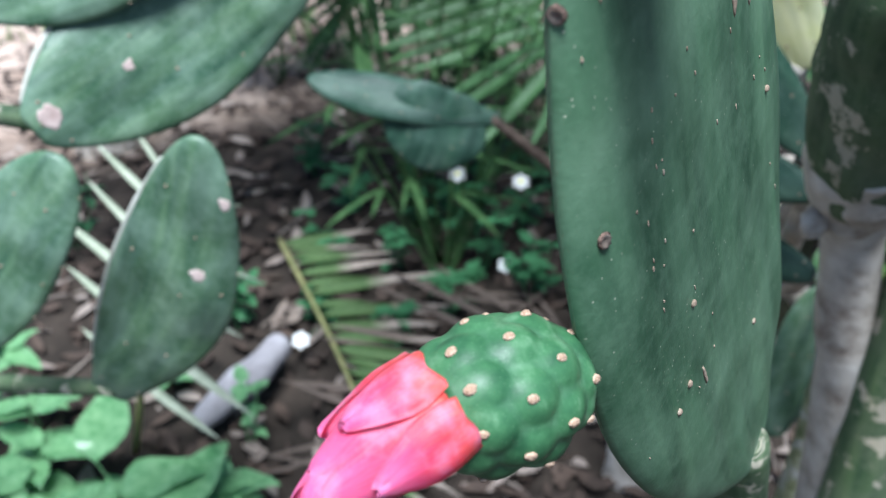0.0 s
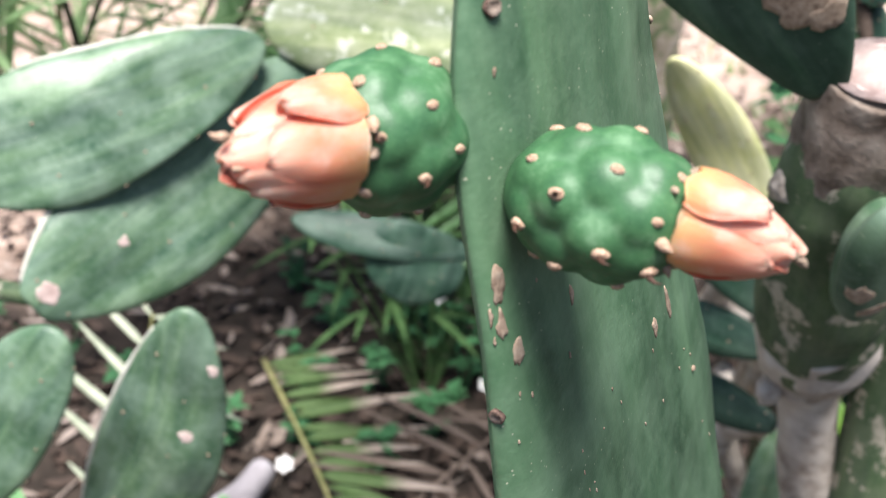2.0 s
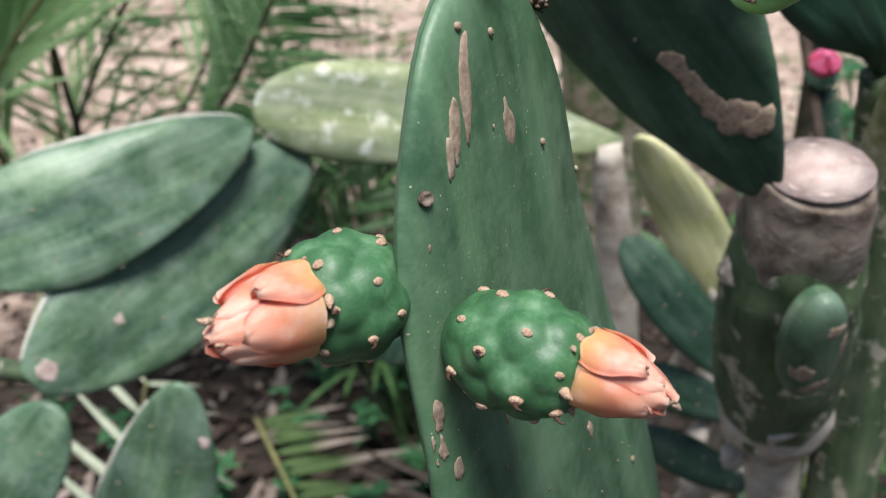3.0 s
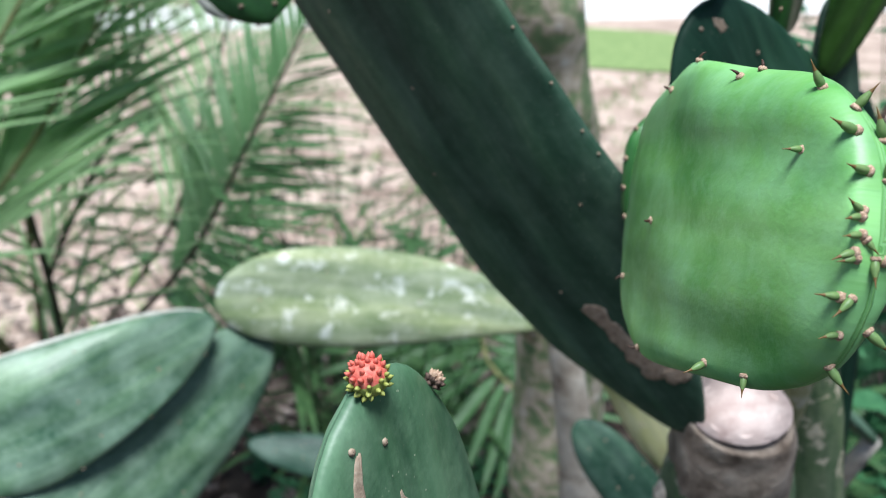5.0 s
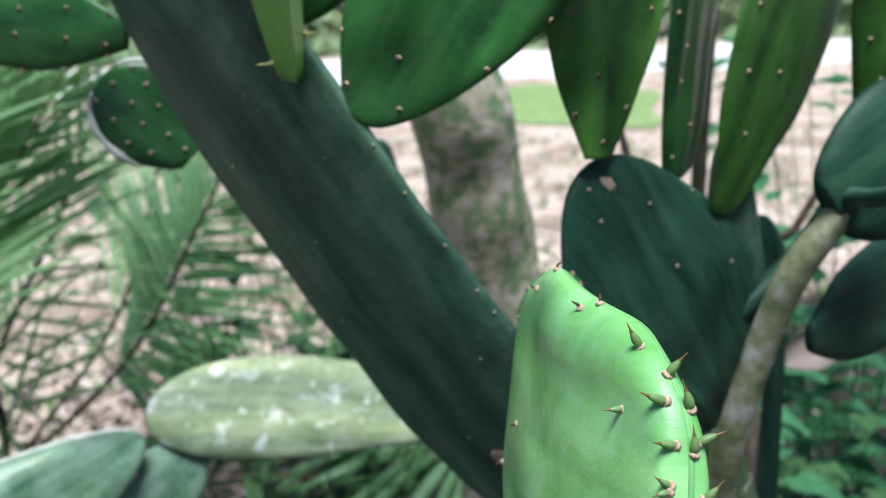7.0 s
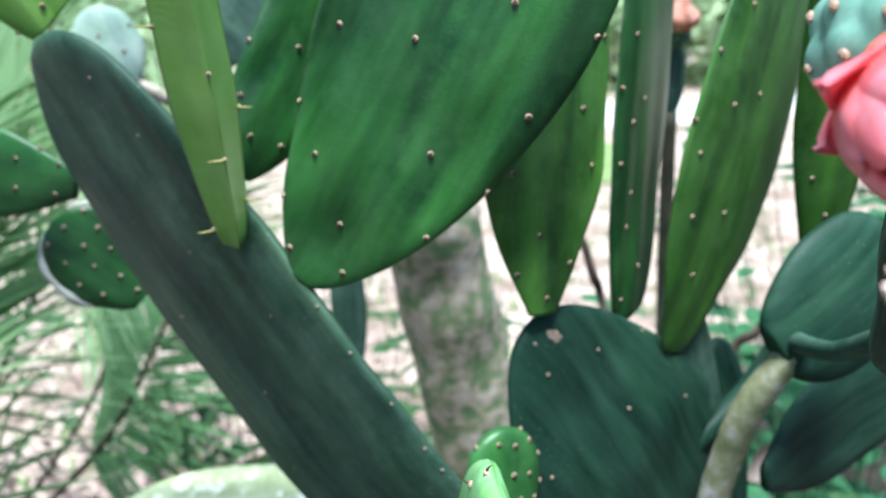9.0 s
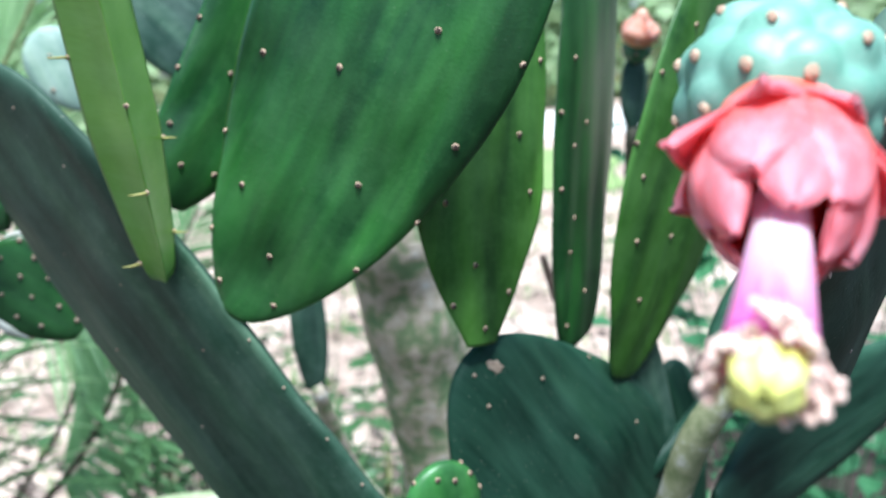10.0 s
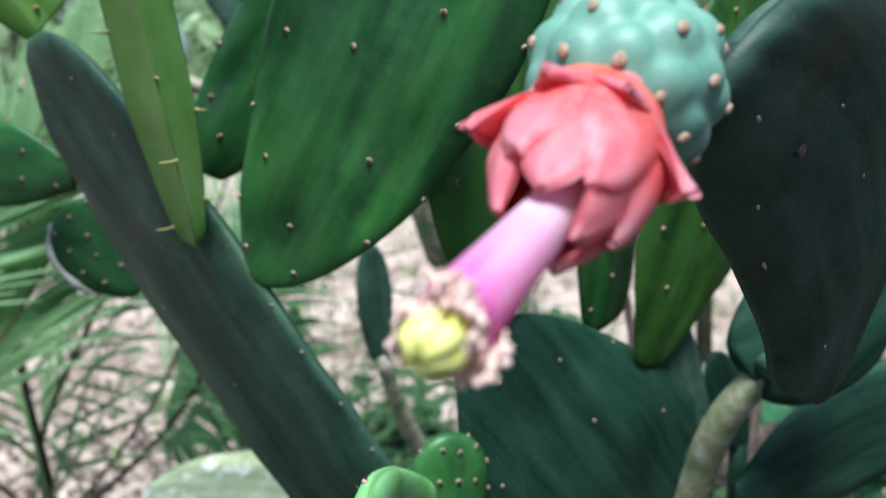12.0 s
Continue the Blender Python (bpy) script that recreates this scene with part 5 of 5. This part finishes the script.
blD = add_pad(old, SKIN_OLD, (-0.596, 0.833, 0.650), (-0.392, 0.836, 0.921), (0.775, -0.253, -0.579), 0.1281, 0.024, neck=0.28, peak=0.49, base_pow=0.89, tip_pow=2.17, bend=0.0090, sway=-0.0015, seed=24.0, wave=0.006)
tube("stem", [(-0.88, 1.05, -0.05), (-0.87, 1.03, 0.3), (-0.78, 1.0, 0.7), tuple(blA.at(0.04, 0, 0.0))], [0.03, 0.026, 0.022, 0.016], SKIN_TRUNK, old, rough=0.15, seed=9)
for b in (blB, blC, blD):
    tube("branch", [(-0.83, 1.015, 0.5 + 0.12 * (b is blB)), ((-0.83 + b.o.x) / 2, (1.0 + b.o.y) / 2, b.o.z - 0.03), tuple(b.at(0.04, 0, 0.0))], [0.016, 0.014, 0.011], SKIN_TRUNK, old, 12, 12)
for b in (blA, blB, blC, blD):
    lattice(b, 0.24, 0.7, AREOLE_PALE, size=1.0, jitter=0.06)
for b in (blA, blB, blC):
    if b.w.dot(Vector((-1, 0, 0.6))) < 0:
        b.flip = -1.0
    else:
        b.flip = 1.0
# Edge light on the old pads' margins, added as thin pale lines.
rim_line(blA, blA.flip, 0.3, 0.98, 0.0035, PALE_RIM, 1.0)
rim_line(blC, blC.flip, 0.15, 0.9, 0.0035, PALE_RIM, 2.0)
rim_line(blB, blB.flip, 0.02, 0.4, 0.004, PALE_RIM, 3.0)
scar(blB, 0.26, 0.0, 0.014, 0.012, 3.3, mat=CUT)
scar(blB, 0.05, 0.1, 0.022, 0.03, 9.3, mat=CUT)
scar(blC, 0.64, -0.37, 0.018, 0.018, 2.3, mat=CUT)
scar(blC, 0.87, -0.8, 0.014, 0.012, 4.3, mat=CUT)

# ---- pale pads and trunk behind ----
back = thing("prickly_pear_cactus", 0.36, 1.25, ground_height(0.36, 1.25), "mottled pale cactus pads lying across behind the others", "cactus", "prickly pear clump")
mot = add_pad(back, SKIN_MOTTLED, (0.313, 1.1683, 1.1061), (-0.1877, 1.1049, 1.1901), (0.0739, 0.4726, 0.8077), 0.1432, 0.024, neck=0.1475, peak=0.6366, base_pow=0.978, tip_pow=3.0, bend=-0.029, sway=-0.0184, lop=-0.0924, seed=25.0, wave=0.006, outline=0.05)
yel = add_pad(back, SKIN_YELLOW, (0.4294, 1.0229, 0.9422), (0.3065, 1.0657, 1.1535), (0.8436, -0.6953, 0.4714), 0.099, 0.022, neck=0.348, peak=0.397, base_pow=0.562, tip_pow=1.58, bend=-0.0172, sway=0.0022, seed=26.0, wave=0.004, outline=0.06)
bk = add_pad(back, SKIN_DARK, (0.101, 1.500, 0.655), (-0.240, 1.500, 0.735), (0.15, 0.75, 0.65), 0.085, 0.022, neck=0.25, peak=0.55, base_pow=0.95, tip_pow=1.9, bend=0.004, sway=0.006, seed=27.0, wave=0.008)
bk_low = add_pad(back, SKIN_DARK, (0.010, 1.500, 0.715), (-0.043, 1.455, 0.580), (0.95, 0.1, 0.1), 0.190, 0.020, neck=0.45, peak=0.45, base_pow=0.6, tip_pow=2.0, seed=28.0, wave=0.008)
for b in (mot, yel, bk, bk_low):
    lattice(b, 0.2, 0.7, AREOLE_PALE, size=0.9, jitter=0.06, margin=False)
tube("stem", [(0.36, 1.25, -0.05), (0.36, 1.25, 0.6), tuple(mot.at(0.04, 0, 0.0))], [0.05, 0.04, 0.02], BARK, back, rough=0.15, seed=10)
tube("branch", [(0.36, 1.25, 0.5), (0.43, 1.15, 0.75), tuple(yel.at(0.04, 0, 0.0))], [0.025, 0.02, 0.014], BARK, back, 12, 12)
tube("branch", [(0.36, 1.25, 0.35), (0.28, 1.44, 0.50), tuple(bk.at(0.04, 0, 0.0))], [0.018, 0.012, 0.009], TWIG, back, 12, 12)
for k, (b0, b1, sd, wd, mt) in enumerate((((0.411, 0.900, 0.891), (0.278, 0.980, 1.048), (0.7, 0.3, 0.6), 0.075, SKIN_DARK),
                                          ((0.407, 0.860, 0.864), (0.303, 0.980, 0.851), (0.2, 0.3, 1), 0.06, SKIN_DARK),
                                          ((0.428, 0.860, 0.755), (0.320, 1.000, 0.738), (0.2, 0.3, 1), 0.06, SKIN_DARK),
                                          ((0.529, 1.050, 0.314), (0.554, 1.080, 0.586), (1, 0.2, 0.2), 0.10, SKIN_OLD),
                                          ((0.662, 0.980, 0.504), (0.549, 0.980, 0.710), (0.8, 0.4, 0.3), 0.045, SKIN_LIME),
                                          ((0.660, 0.950, 1.014), (0.603, 1.000, 1.064), (0.6, 0.2, -0.6), 0.09, SKIN_OLD),
                                          ((0.536, 1.000, 1.129), (0.506, 1.000, 1.230), (0.8, 0.6, 0), 0.05, SKIN_DARK))):
    b = add_pad(back, mt, b0, b1, sd, wd, 0.02, neck=0.3, seed=40.0 + k)
    lattice(b, 0.25, 0.6, AREOLE_PALE, margin=False)
    if k < 7:
        tube("branch", [(0.45, 1.12, 0.45 + 0.05 * k), ((0.45 + b.o.x) / 2 + 0.03, (1.12 + b.o.y) / 2 + 0.03, (0.5 + b.o.z) / 2), tuple(b.at(0.04, 0, 0.0))], [0.022, 0.018, 0.011], BARK, back, 12, 10)
fr = fruit(back, (0.504, 1.000, 1.234), (0.497, 0.985, 1.258), 0.017, FRUIT_PALE, "small green fruit", 0.1)
closed_flower(fr, (0.497, 0.985, 1.258), (0.492, 0.970, 1.279), 0.014, PINK, 0.5)

trunk = thing("cactus_trunk", 0.40, 1.62, ground_height(0.40, 1.62), "thick mottled grey-green leaning cactus trunk", "cactus trunk")
tube("trunk", [(0.40, 1.62, -0.05), (0.36, 1.56, 0.6), (0.355, 1.480, 1.020), (0.309, 1.400, 1.355), (0.260, 1.340, 1.581), (0.203, 1.300, 1.776)], [0.10, 0.09, 0.080, 0.078, 0.076, 0.07], SKIN_GREY, trunk, 40, 30, 0.14, 12)
f1 = add_pad(trunk, SKIN_PALE, (-0.120, 1.250, 1.752), (-0.163, 1.250, 1.855), (1, 0.2, 0.1), 0.085, 0.02, seed=50.0)
f2 = add_pad(trunk, SKIN_DARK, (0.078, 1.350, 1.768), (-0.089, 1.350, 1.939), (0.5, 0.2, 0.9), 0.13, 0.02, seed=51.0)
tube("branch", [(0.224, 1.320, 1.702), (0.117, 1.340, 1.699), tuple(f2.at(0.04, 0, 0.0))], [0.025, 0.02, 0.014], SKIN_GREY, trunk, 10, 12)
tube("branch", [tuple(f2.at(0.15, 0, 0.0)), (-0.038, 1.300, 1.726), tuple(f1.at(0.04, 0, 0.0))], [0.014, 0.012, 0.010], SKIN_GREY, trunk, 10, 12)
f4 = add_pad(trunk, SKIN_DARK, (0.145, 1.19, 1.36), (0.142, 1.17, 1.53), (1, 0.3, 0), 0.05, 0.018, neck=0.5, seed=53.0)
tube("branch", [(0.33, 1.5, 0.9), (0.20, 1.30, 1.15), tuple(f4.at(0.04, 0, 0.0))], [0.02, 0.016, 0.010], SKIN_GREY, trunk, 12, 12)
lattice(f1, 0.3, 0.9, AREOLE_DOT, size=1.2, margin=False, jitter=0.06)
far = thing("prickly_pear_cactus", 0.66, 1.40, ground_height(0.66, 1.40), "slender dark cactus pad with an orange-red bud", "cactus", "prickly pear clump")
f3 = add_pad(far, SKIN_DARK, (0.619, 1.250, 1.674), (0.625, 1.250, 1.780), (1, 0.3, 0), 0.045, 0.02, seed=52.0)
tube("stem", [(0.66, 1.40, -0.05), (0.66, 1.38, 0.8), (0.63, 1.3, 1.4), tuple(f3.at(0.04, 0, 0.0))], [0.018, 0.014, 0.012, 0.010], RACHIS_DARK, far)
ffr = fruit(far, (0.620, 1.240, 1.773), (0.620, 1.220, 1.799), 0.019, FRUIT, "dark green fruit", 0.1)
closed_flower(ffr, (0.620, 1.220, 1.799), (0.618, 1.200, 1.839), 0.020, ORANGE, 0.5)

# ---- palms ----
LEAFLET = blade_mesh("leaflet", 0.42, 0.012, PALM, 0.35, 0.12, 8, 0.3, 0.0)
LEAFLET_WIDE = blade_mesh("leaflet", 0.46, 0.019, PALM, 0.35, 0.10, 8, 0.3, 0.0)
LEAFLET_DRY = blade_mesh("leaflet", 0.36, 0.022, PALM_DRY, 0.35, 0.12, 8, 0.3)
LEAFLET_FADED = blade_mesh("leaflet", 0.27, 0.026, PALM_FADED, 0.35, 0.12, 8, 0.3)
LEAFLET_PALE = blade_mesh("leaflet", 0.20, 0.017, plain("pale_leaf", [(0.3, (0.24, 0.28, 0.19)), (0.7, (0.40, 0.43, 0.33))], 20.0, 0.5), 0.3, 0.1, 8, 0.3)
LEAFLET_DARK = blade_mesh("leaflet", 0.42, 0.028, PALM_DARK, 0.35, 0.12, 8, 0.3)
LEAFLET_BROAD = blade_mesh("leaflet", 0.5, 0.05, PALM_DARK, 0.25, 0.1, 8, 0.35)
LEAFLET_MID = blade_mesh("leaflet", 0.34, 0.014, PALM_MID, 0.35, 0.12, 8, 0.3, 0.0)
palm = thing("palm_tree", -1.1, 2.7, ground_height(-1.1, 2.7), "young feather palm with arching green fronds", "palm")
crown = (-1.1, 2.7, 0.25)
tube("trunk", [(-1.1, 2.7, -0.05), (-1.1, 2.7, 0.1), crown], [0.12, 0.10, 0.06], BARK, palm, 8, 14, 0.2)
frond(palm, [crown, (-0.546, 2.300, 0.788), (-0.314, 2.250, 1.148), (-0.120, 2.200, 1.480)], LEAFLET_MID, 64, RACHIS_DARK, 0.010, 62, 0.10, u0=0.32, grow=0.95, up=(0, -0.7, 0.9))
frond(palm, [crown, (-0.791, 2.100, 0.708), (-0.786, 2.000, 1.169), (-0.763, 1.900, 1.476)], LEAFLET, 24, RACHIS_DARK, 0.011, 55, 0.15, u0=0.3, up=(0, -0.7, 0.9))
frond(palm, [crown, (-0.850, 2.200, 0.803), (-0.573, 2.100, 1.268), (-0.435, 2.050, 1.547)], LEAFLET, 26, RACHIS_DARK, 0.009, 50, 0.1, u0=0.3, grow=0.8, up=(0, -0.7, 0.9))
frond(palm, [crown, (-0.908, 1.900, 0.928), (-0.626, 1.800, 1.316), (-0.369, 1.700, 1.654)], LEAFLET_WIDE, 48, RACHIS, 0.009, 30, 0.0, u0=0.25, grow=0.95, up=(0, -0.8, 0.8))
frond(palm, [crown, (-0.990, 1.900, 1.115), (-0.713, 1.800, 1.442), (-0.478, 1.700, 1.714)], LEAFLET_WIDE, 48, RACHIS, 0.009, 32, 0.0, u0=0.25, grow=0.95, up=(0, -0.8, 0.8))
frond(palm, [crown, (-0.60, 2.450, 0.85), (-0.42, 2.450, 1.30), (-0.25, 2.450, 1.70)], LEAFLET, 40, RACHIS_DARK, 0.008, 58, 0.05, u0=0.35, grow=0.85, up=(0, -0.6, 1))
frond(palm, [crown, (-0.755, 2.000, 1.270), (-0.542, 1.950, 1.641), (-0.329, 1.900, 1.974)], LEAFLET_WIDE, 42, RACHIS, 0.009, 34, 0.0, u0=0.35, grow=0.85, up=(0, -0.8, 0.8))
small_palm = thing("palm_tree", 0.25, 2.9, ground_height(0.25, 2.9), "low palm with broad pale green leaflets", "palm")
frond(small_palm, [(0.25, 2.9, 0.0), (0.3, 2.6, 0.6), (0.279, 2.100, 0.602), (0.373, 1.900, 0.569)], LEAFLET_BROAD, 14, RACHIS, 0.009, 85, 0.1, u0=0.4, grow=0.85)
frond(small_palm, [(0.25, 2.9, 0.0), (0.15, 2.8, 0.5), (-0.130, 2.500, 0.651), (-0.271, 2.300, 0.561)], LEAFLET_DARK, 18, RACHIS, 0.008, 70, 0.7, u0=0.3, grow=0.8)
frond(small_palm, [(0.25, 2.9, 0.0), (0.1, 3.0, 0.5), (0.060, 2.700, 0.628), (0.153, 2.500, 0.525)], LEAFLET_DARK, 18, RACHIS, 0.008, 70, 0.7, u0=0.3, grow=0.8)
dead = tagged(new("fallen_palm_frond"), "dry brown and green palm frond lying on the ground", "palm frond")
dead.matrix_basis = Matrix.Translation((-0.433, 2.049, 0.030))
frond(dead, [(-0.421, 1.968, 0.100), (-0.235, 1.517, 0.120), (-0.098, 1.170, 0.080)], LEAFLET_FADED, 23, RACHIS, 0.007, 74, 0.10, sides=(-1,), u0=0.05, grow=0.95, mess=13)
dead_dry = tagged(new("fallen_palm_frond"), "dry grey-brown palm frond lying on the ground", "palm frond")
dead_dry.matrix_basis = Matrix.Translation((-0.247, 1.246, 0.030))
frond(dead_dry, [(0.242, 1.787, 0.060), (0.019, 1.485, 0.100), (-0.241, 1.217, 0.060)], LEAFLET_DRY, 13, PALM_DRY, 0.006, 60, 0.05, u0=0.05, grow=0.7, mess=32)
pale_frond = tagged(new("fallen_palm_frond"), "bleached pale palm frond drooping behind the pads", "palm frond")
pale_frond.matrix_basis = Matrix.Translation((-0.617, 1.300, 0.020))
frond(pale_frond, [(-0.617, 1.300, 0.020), (-0.511, 1.250, 0.399), (-0.435, 1.250, 0.686)], LEAFLET_PALE, 6, RACHIS, 0.008, 88, 0.12, u0=0.3, grow=1.0)

# ---- herbs, litter, stones ----
herb(0.10, 1.95, 0.28, 26, 0.055, HERB, "small green weed with white daisy flowers", flowers=((0.186, 1.90, 0.308), (0.035, 1.92, 0.318)))
herb(0.22, 1.82, 0.20, 26, 0.055, HERB, "small green weed with white daisy flowers", flowers=((0.152, 1.80, 0.135),))
herb(-0.30, 1.75, 0.10, 16, 0.05, HERB, "small green weed with a white flower", flowers=((-0.325, 1.62, 0.05),))
for x, y in ((-0.02, 2.2), (0.35, 2.1), (0.02, 1.75), (0.28, 2.4), (-0.25, 2.25), (-0.4, 2.5), (-0.1, 2.7), (0.5, 1.9), (0.6, 1.5), (-0.75, 1.9), (-0.5, 1.75), (-1.0, 2.1), (0.9, 2.4), (-0.15, 1.95), (0.12, 2.45), (-0.32, 2.0), (0.0, 2.05), (0.42, 2.3), (0.2, 2.15), (-0.12, 1.65), (1.2, 3.0), (0.7, 3.2), (1.6, 3.4)):
    herb(x, y, random.uniform(0.12, 0.3), 22, random.uniform(0.04, 0.065), HERB, "small leafy green weed on the litter")
for x, y, h, n, size in ((-0.071, 2.2, 1.17, 110, 0.20), (-0.002, 2.0, 1.26, 80, 0.17), (0.002, 1.9, 1.03, 80, 0.18)):
    herb(x, y, h, n, size, GRASS_LEAF, "tall plant with narrow drooping green blades", "plant", "narrow-leaved plants", aspect=0.10)
for x, y, h, n, size in ((-0.608, 3.2, 1.213, 70, 0.14), (-0.373, 3.3, 1.152, 70, 0.14), (0.26, 2.4, 1.0, 60, 0.12), (0.04, 2.55, 0.95, 50, 0.12), (0.99, 1.6, 0.80, 70, 0.11), (0.85, 1.45, 0.55, 60, 0.10)):
    herb(x, y, h, n, size, SHRUB, "dark leafy shrub on the sand", "shrub", "dark shrubs")
for x, y, h, n, size in ((1.20, 1.8, 1.15, 90, 0.11), (1.32, 2.0, 1.55, 120, 0.12), (1.55, 2.3, 1.60, 120, 0.13)):
    herb(x, y, h, n, size, HERB, "leafy green shrub behind the dark pads", "shrub", "green shrubs")
for x, y, h, n, size in ((-0.60, 1.16, 0.20, 11, 0.14), (-0.80, 1.20, 0.26, 14, 0.12), (-0.72, 1.10, 0.12, 11, 0.13), (-0.42, 1.14, 0.13, 10, 0.11), (-0.95, 1.35, 0.34, 12, 0.09), (-0.55, 1.12, 0.20, 9, 0.17), (-0.45, 1.22, 0.10, 10, 0.10), (-0.86, 1.42, 0.24, 10, 0.10), (-0.92, 1.22, 0.16, 8, 0.10), (-0.62, 1.55, 0.18, 10, 0.07), (-0.40, 1.35, 0.16, 9, 0.05)):
    herb(x, y, h, n, size, BROADLEAF, "low plant with broad glossy green leaves", "plant", "broad-leaved plants")
log = thing("driftwood", *(-0.436, 1.499, 0.040), "smooth grey weathered piece of wood", "wood")
tube("wood", [(-0.512, 1.370, 0.030), (-0.428, 1.464, 0.055), (-0.362, 1.591, 0.060)], [0.02, 0.042, 0.028], ROCK, log, 16, 16, 0.3, 3.0)

litter = Soup()
for k in range(6400):
    near = k < 4500
    x, y = (random.uniform(-1.8, 1.6), random.uniform(0.5, 4.2)) if near else (random.uniform(-4, 4.5), random.uniform(3.4, 8.0))
    x, y = x + random.gauss(0, 0.4), y + random.gauss(0, 0.4)
    L, Wd = random.uniform(0.03, 0.10), random.uniform(0.012, 0.035)
    m = pose(x, y, ground_height(x, y) + random.uniform(0.004, 0.03), random.uniform(-25, 25), random.uniform(-25, 25), random.uniform(0, 360))
    c = random.uniform(-0.3, 0.3)
    v = [m @ Vector((sx * Wd * wv, sy * L, c * L * sy * sy * 2 + 0.15 * Wd * abs(sx))) for sy, wv in ((-0.5, 0.08), (-0.15, 0.5), (0.2, 0.45), (0.5, 0.05)) for sx in (-1, 0, 1)]
    litter.add(v, grid_faces(4, 3, False), mat=0 if random.random() < (0.78 if near else 0.5) else 1)
for k in range(420):
    x, y, an = random.uniform(-1.6, 1.6), random.uniform(0.6, 7.5), random.uniform(0, 6.28)
    L = random.uniform(0.06, 0.35)
    p = Vector((x, y, ground_height(x, y) + 0.01))
    d = Vector((math.cos(an), math.sin(an), random.uniform(-0.05, 0.2)))
    litter.add(*loft(tube_rings([p, p + d * L * 0.5 + Vector((0, 0, 0.01)), p + d * L], [0.003, 0.0025, 0.0015], 5)), mat=k % 2)
tagged(new("leaf_litter", litter.mesh("leaf_litter", [LITTER_A, LITTER_B])), "brown and grey dead leaves covering the soil", "leaf litter", "", "stuff")

weeds = Soup()
for k in range(900):
    cx, cy = random.uniform(-4, 7), random.uniform(3.6, 11)
    for q in range(5):
        an, L = random.uniform(0, 6.28), random.uniform(0.04, 0.14)
        p = Vector((cx + random.uniform(-0.05, 0.05), cy + random.uniform(-0.05, 0.05), ground_height(cx, cy)))
        d = Vector((math.cos(an) * 0.5, math.sin(an) * 0.5, 1.0)).normalized()
        sd = Vector((-math.sin(an), math.cos(an), 0)) * 0.006
        weeds.add([p - sd, p + sd, p + d * L * 0.6 + sd, p + d * L * 0.6 - sd, p + d * L + Vector((d.x, d.y, 0)) * 0.05], [(0, 1, 2, 3), (3, 2, 4)])
tagged(new("weeds", weeds.mesh("weeds", [GRASS])), "sparse green grass tufts on the sand", "grass", "", "stuff")

# ---- distance: lawn, pale paving, hedge ----
lawn_v = [Vector((3.3 + 1.7 * math.cos(a) * (1 + 0.25 * math.sin(3 * a)), 14.2 + 2.9 * math.sin(a) * (1 + 0.1 * math.cos(5 * a)), 0.02)) for a in [2 * math.pi * i / 48 for i in range(48)]] + [Vector((3.3, 14.2, 0.05))]
tagged(new("lawn", mesh_of("lawn", lawn_v, [(48, i, (i + 1) % 48) for i in range(48)], plain("lawn_grass", [(0.3, (0.16, 0.24, 0.08)), (0.7, (0.28, 0.36, 0.14))], 6.0, 0.9, bump=1.0, depth=0.03))), "patch of short bright green lawn", "lawn", "", "structure")
tagged(new("pavement", mesh_of("pavement", [(-60, 19, 0.01), (80, 19, 0.01), (80, 27, 0.01), (-60, 27, 0.01), (-60, 19, -0.1), (80, 19, -0.1), (80, 27, -0.1), (-60, 27, -0.1)], [(0, 1, 2, 3), (4, 7, 6, 5), (0, 4, 5, 1), (1, 5, 6, 2), (2, 6, 7, 3), (3, 7, 4, 0)], plain("pale_paving", [(0.3, (0.62, 0.60, 0.56)), (0.7, (0.76, 0.74, 0.70))], 2.0, 0.85), smooth=False)), "bright pale paving beyond the lawn", "pavement", "", "structure")
hedge = Soup()
hv = [Vector((random.uniform(-40, 60), random.uniform(29, 36), 0)) for _ in range(120)]
for k in range(16000):
    c = hv[k % 120]
    r = 1.6 + 1.3 * ((k % 120) * 0.618 % 1)
    d = Vector((random.gauss(0, 1), random.gauss(0, 1), random.gauss(0, 1))).normalized() * r * random.uniform(0.5, 1.0) ** 0.5
    p = c + Vector((d.x, d.y, max(0.05, r * 0.95 + d.z * 1.3)))
    m = Matrix.Translation(p) @ pose(0, 0, 0, random.uniform(0, 360), random.uniform(0, 360), random.uniform(0, 360))
    s = random.uniform(0.25, 0.5)
    hedge.add([m @ Vector(q) for q in ((-s * 0.5, -s, 0), (s * 0.5, -s, 0), (s * 0.6, 0, 0.2 * s), (0, s, 0), (-s * 0.6, 0, 0.2 * s))], [(0, 1, 2, 3, 4)])
tagged(new("hedge", hedge.mesh("hedge", [HEDGE], False)), "distant green hedge of loose shrubs", "hedge", "", "stuff")
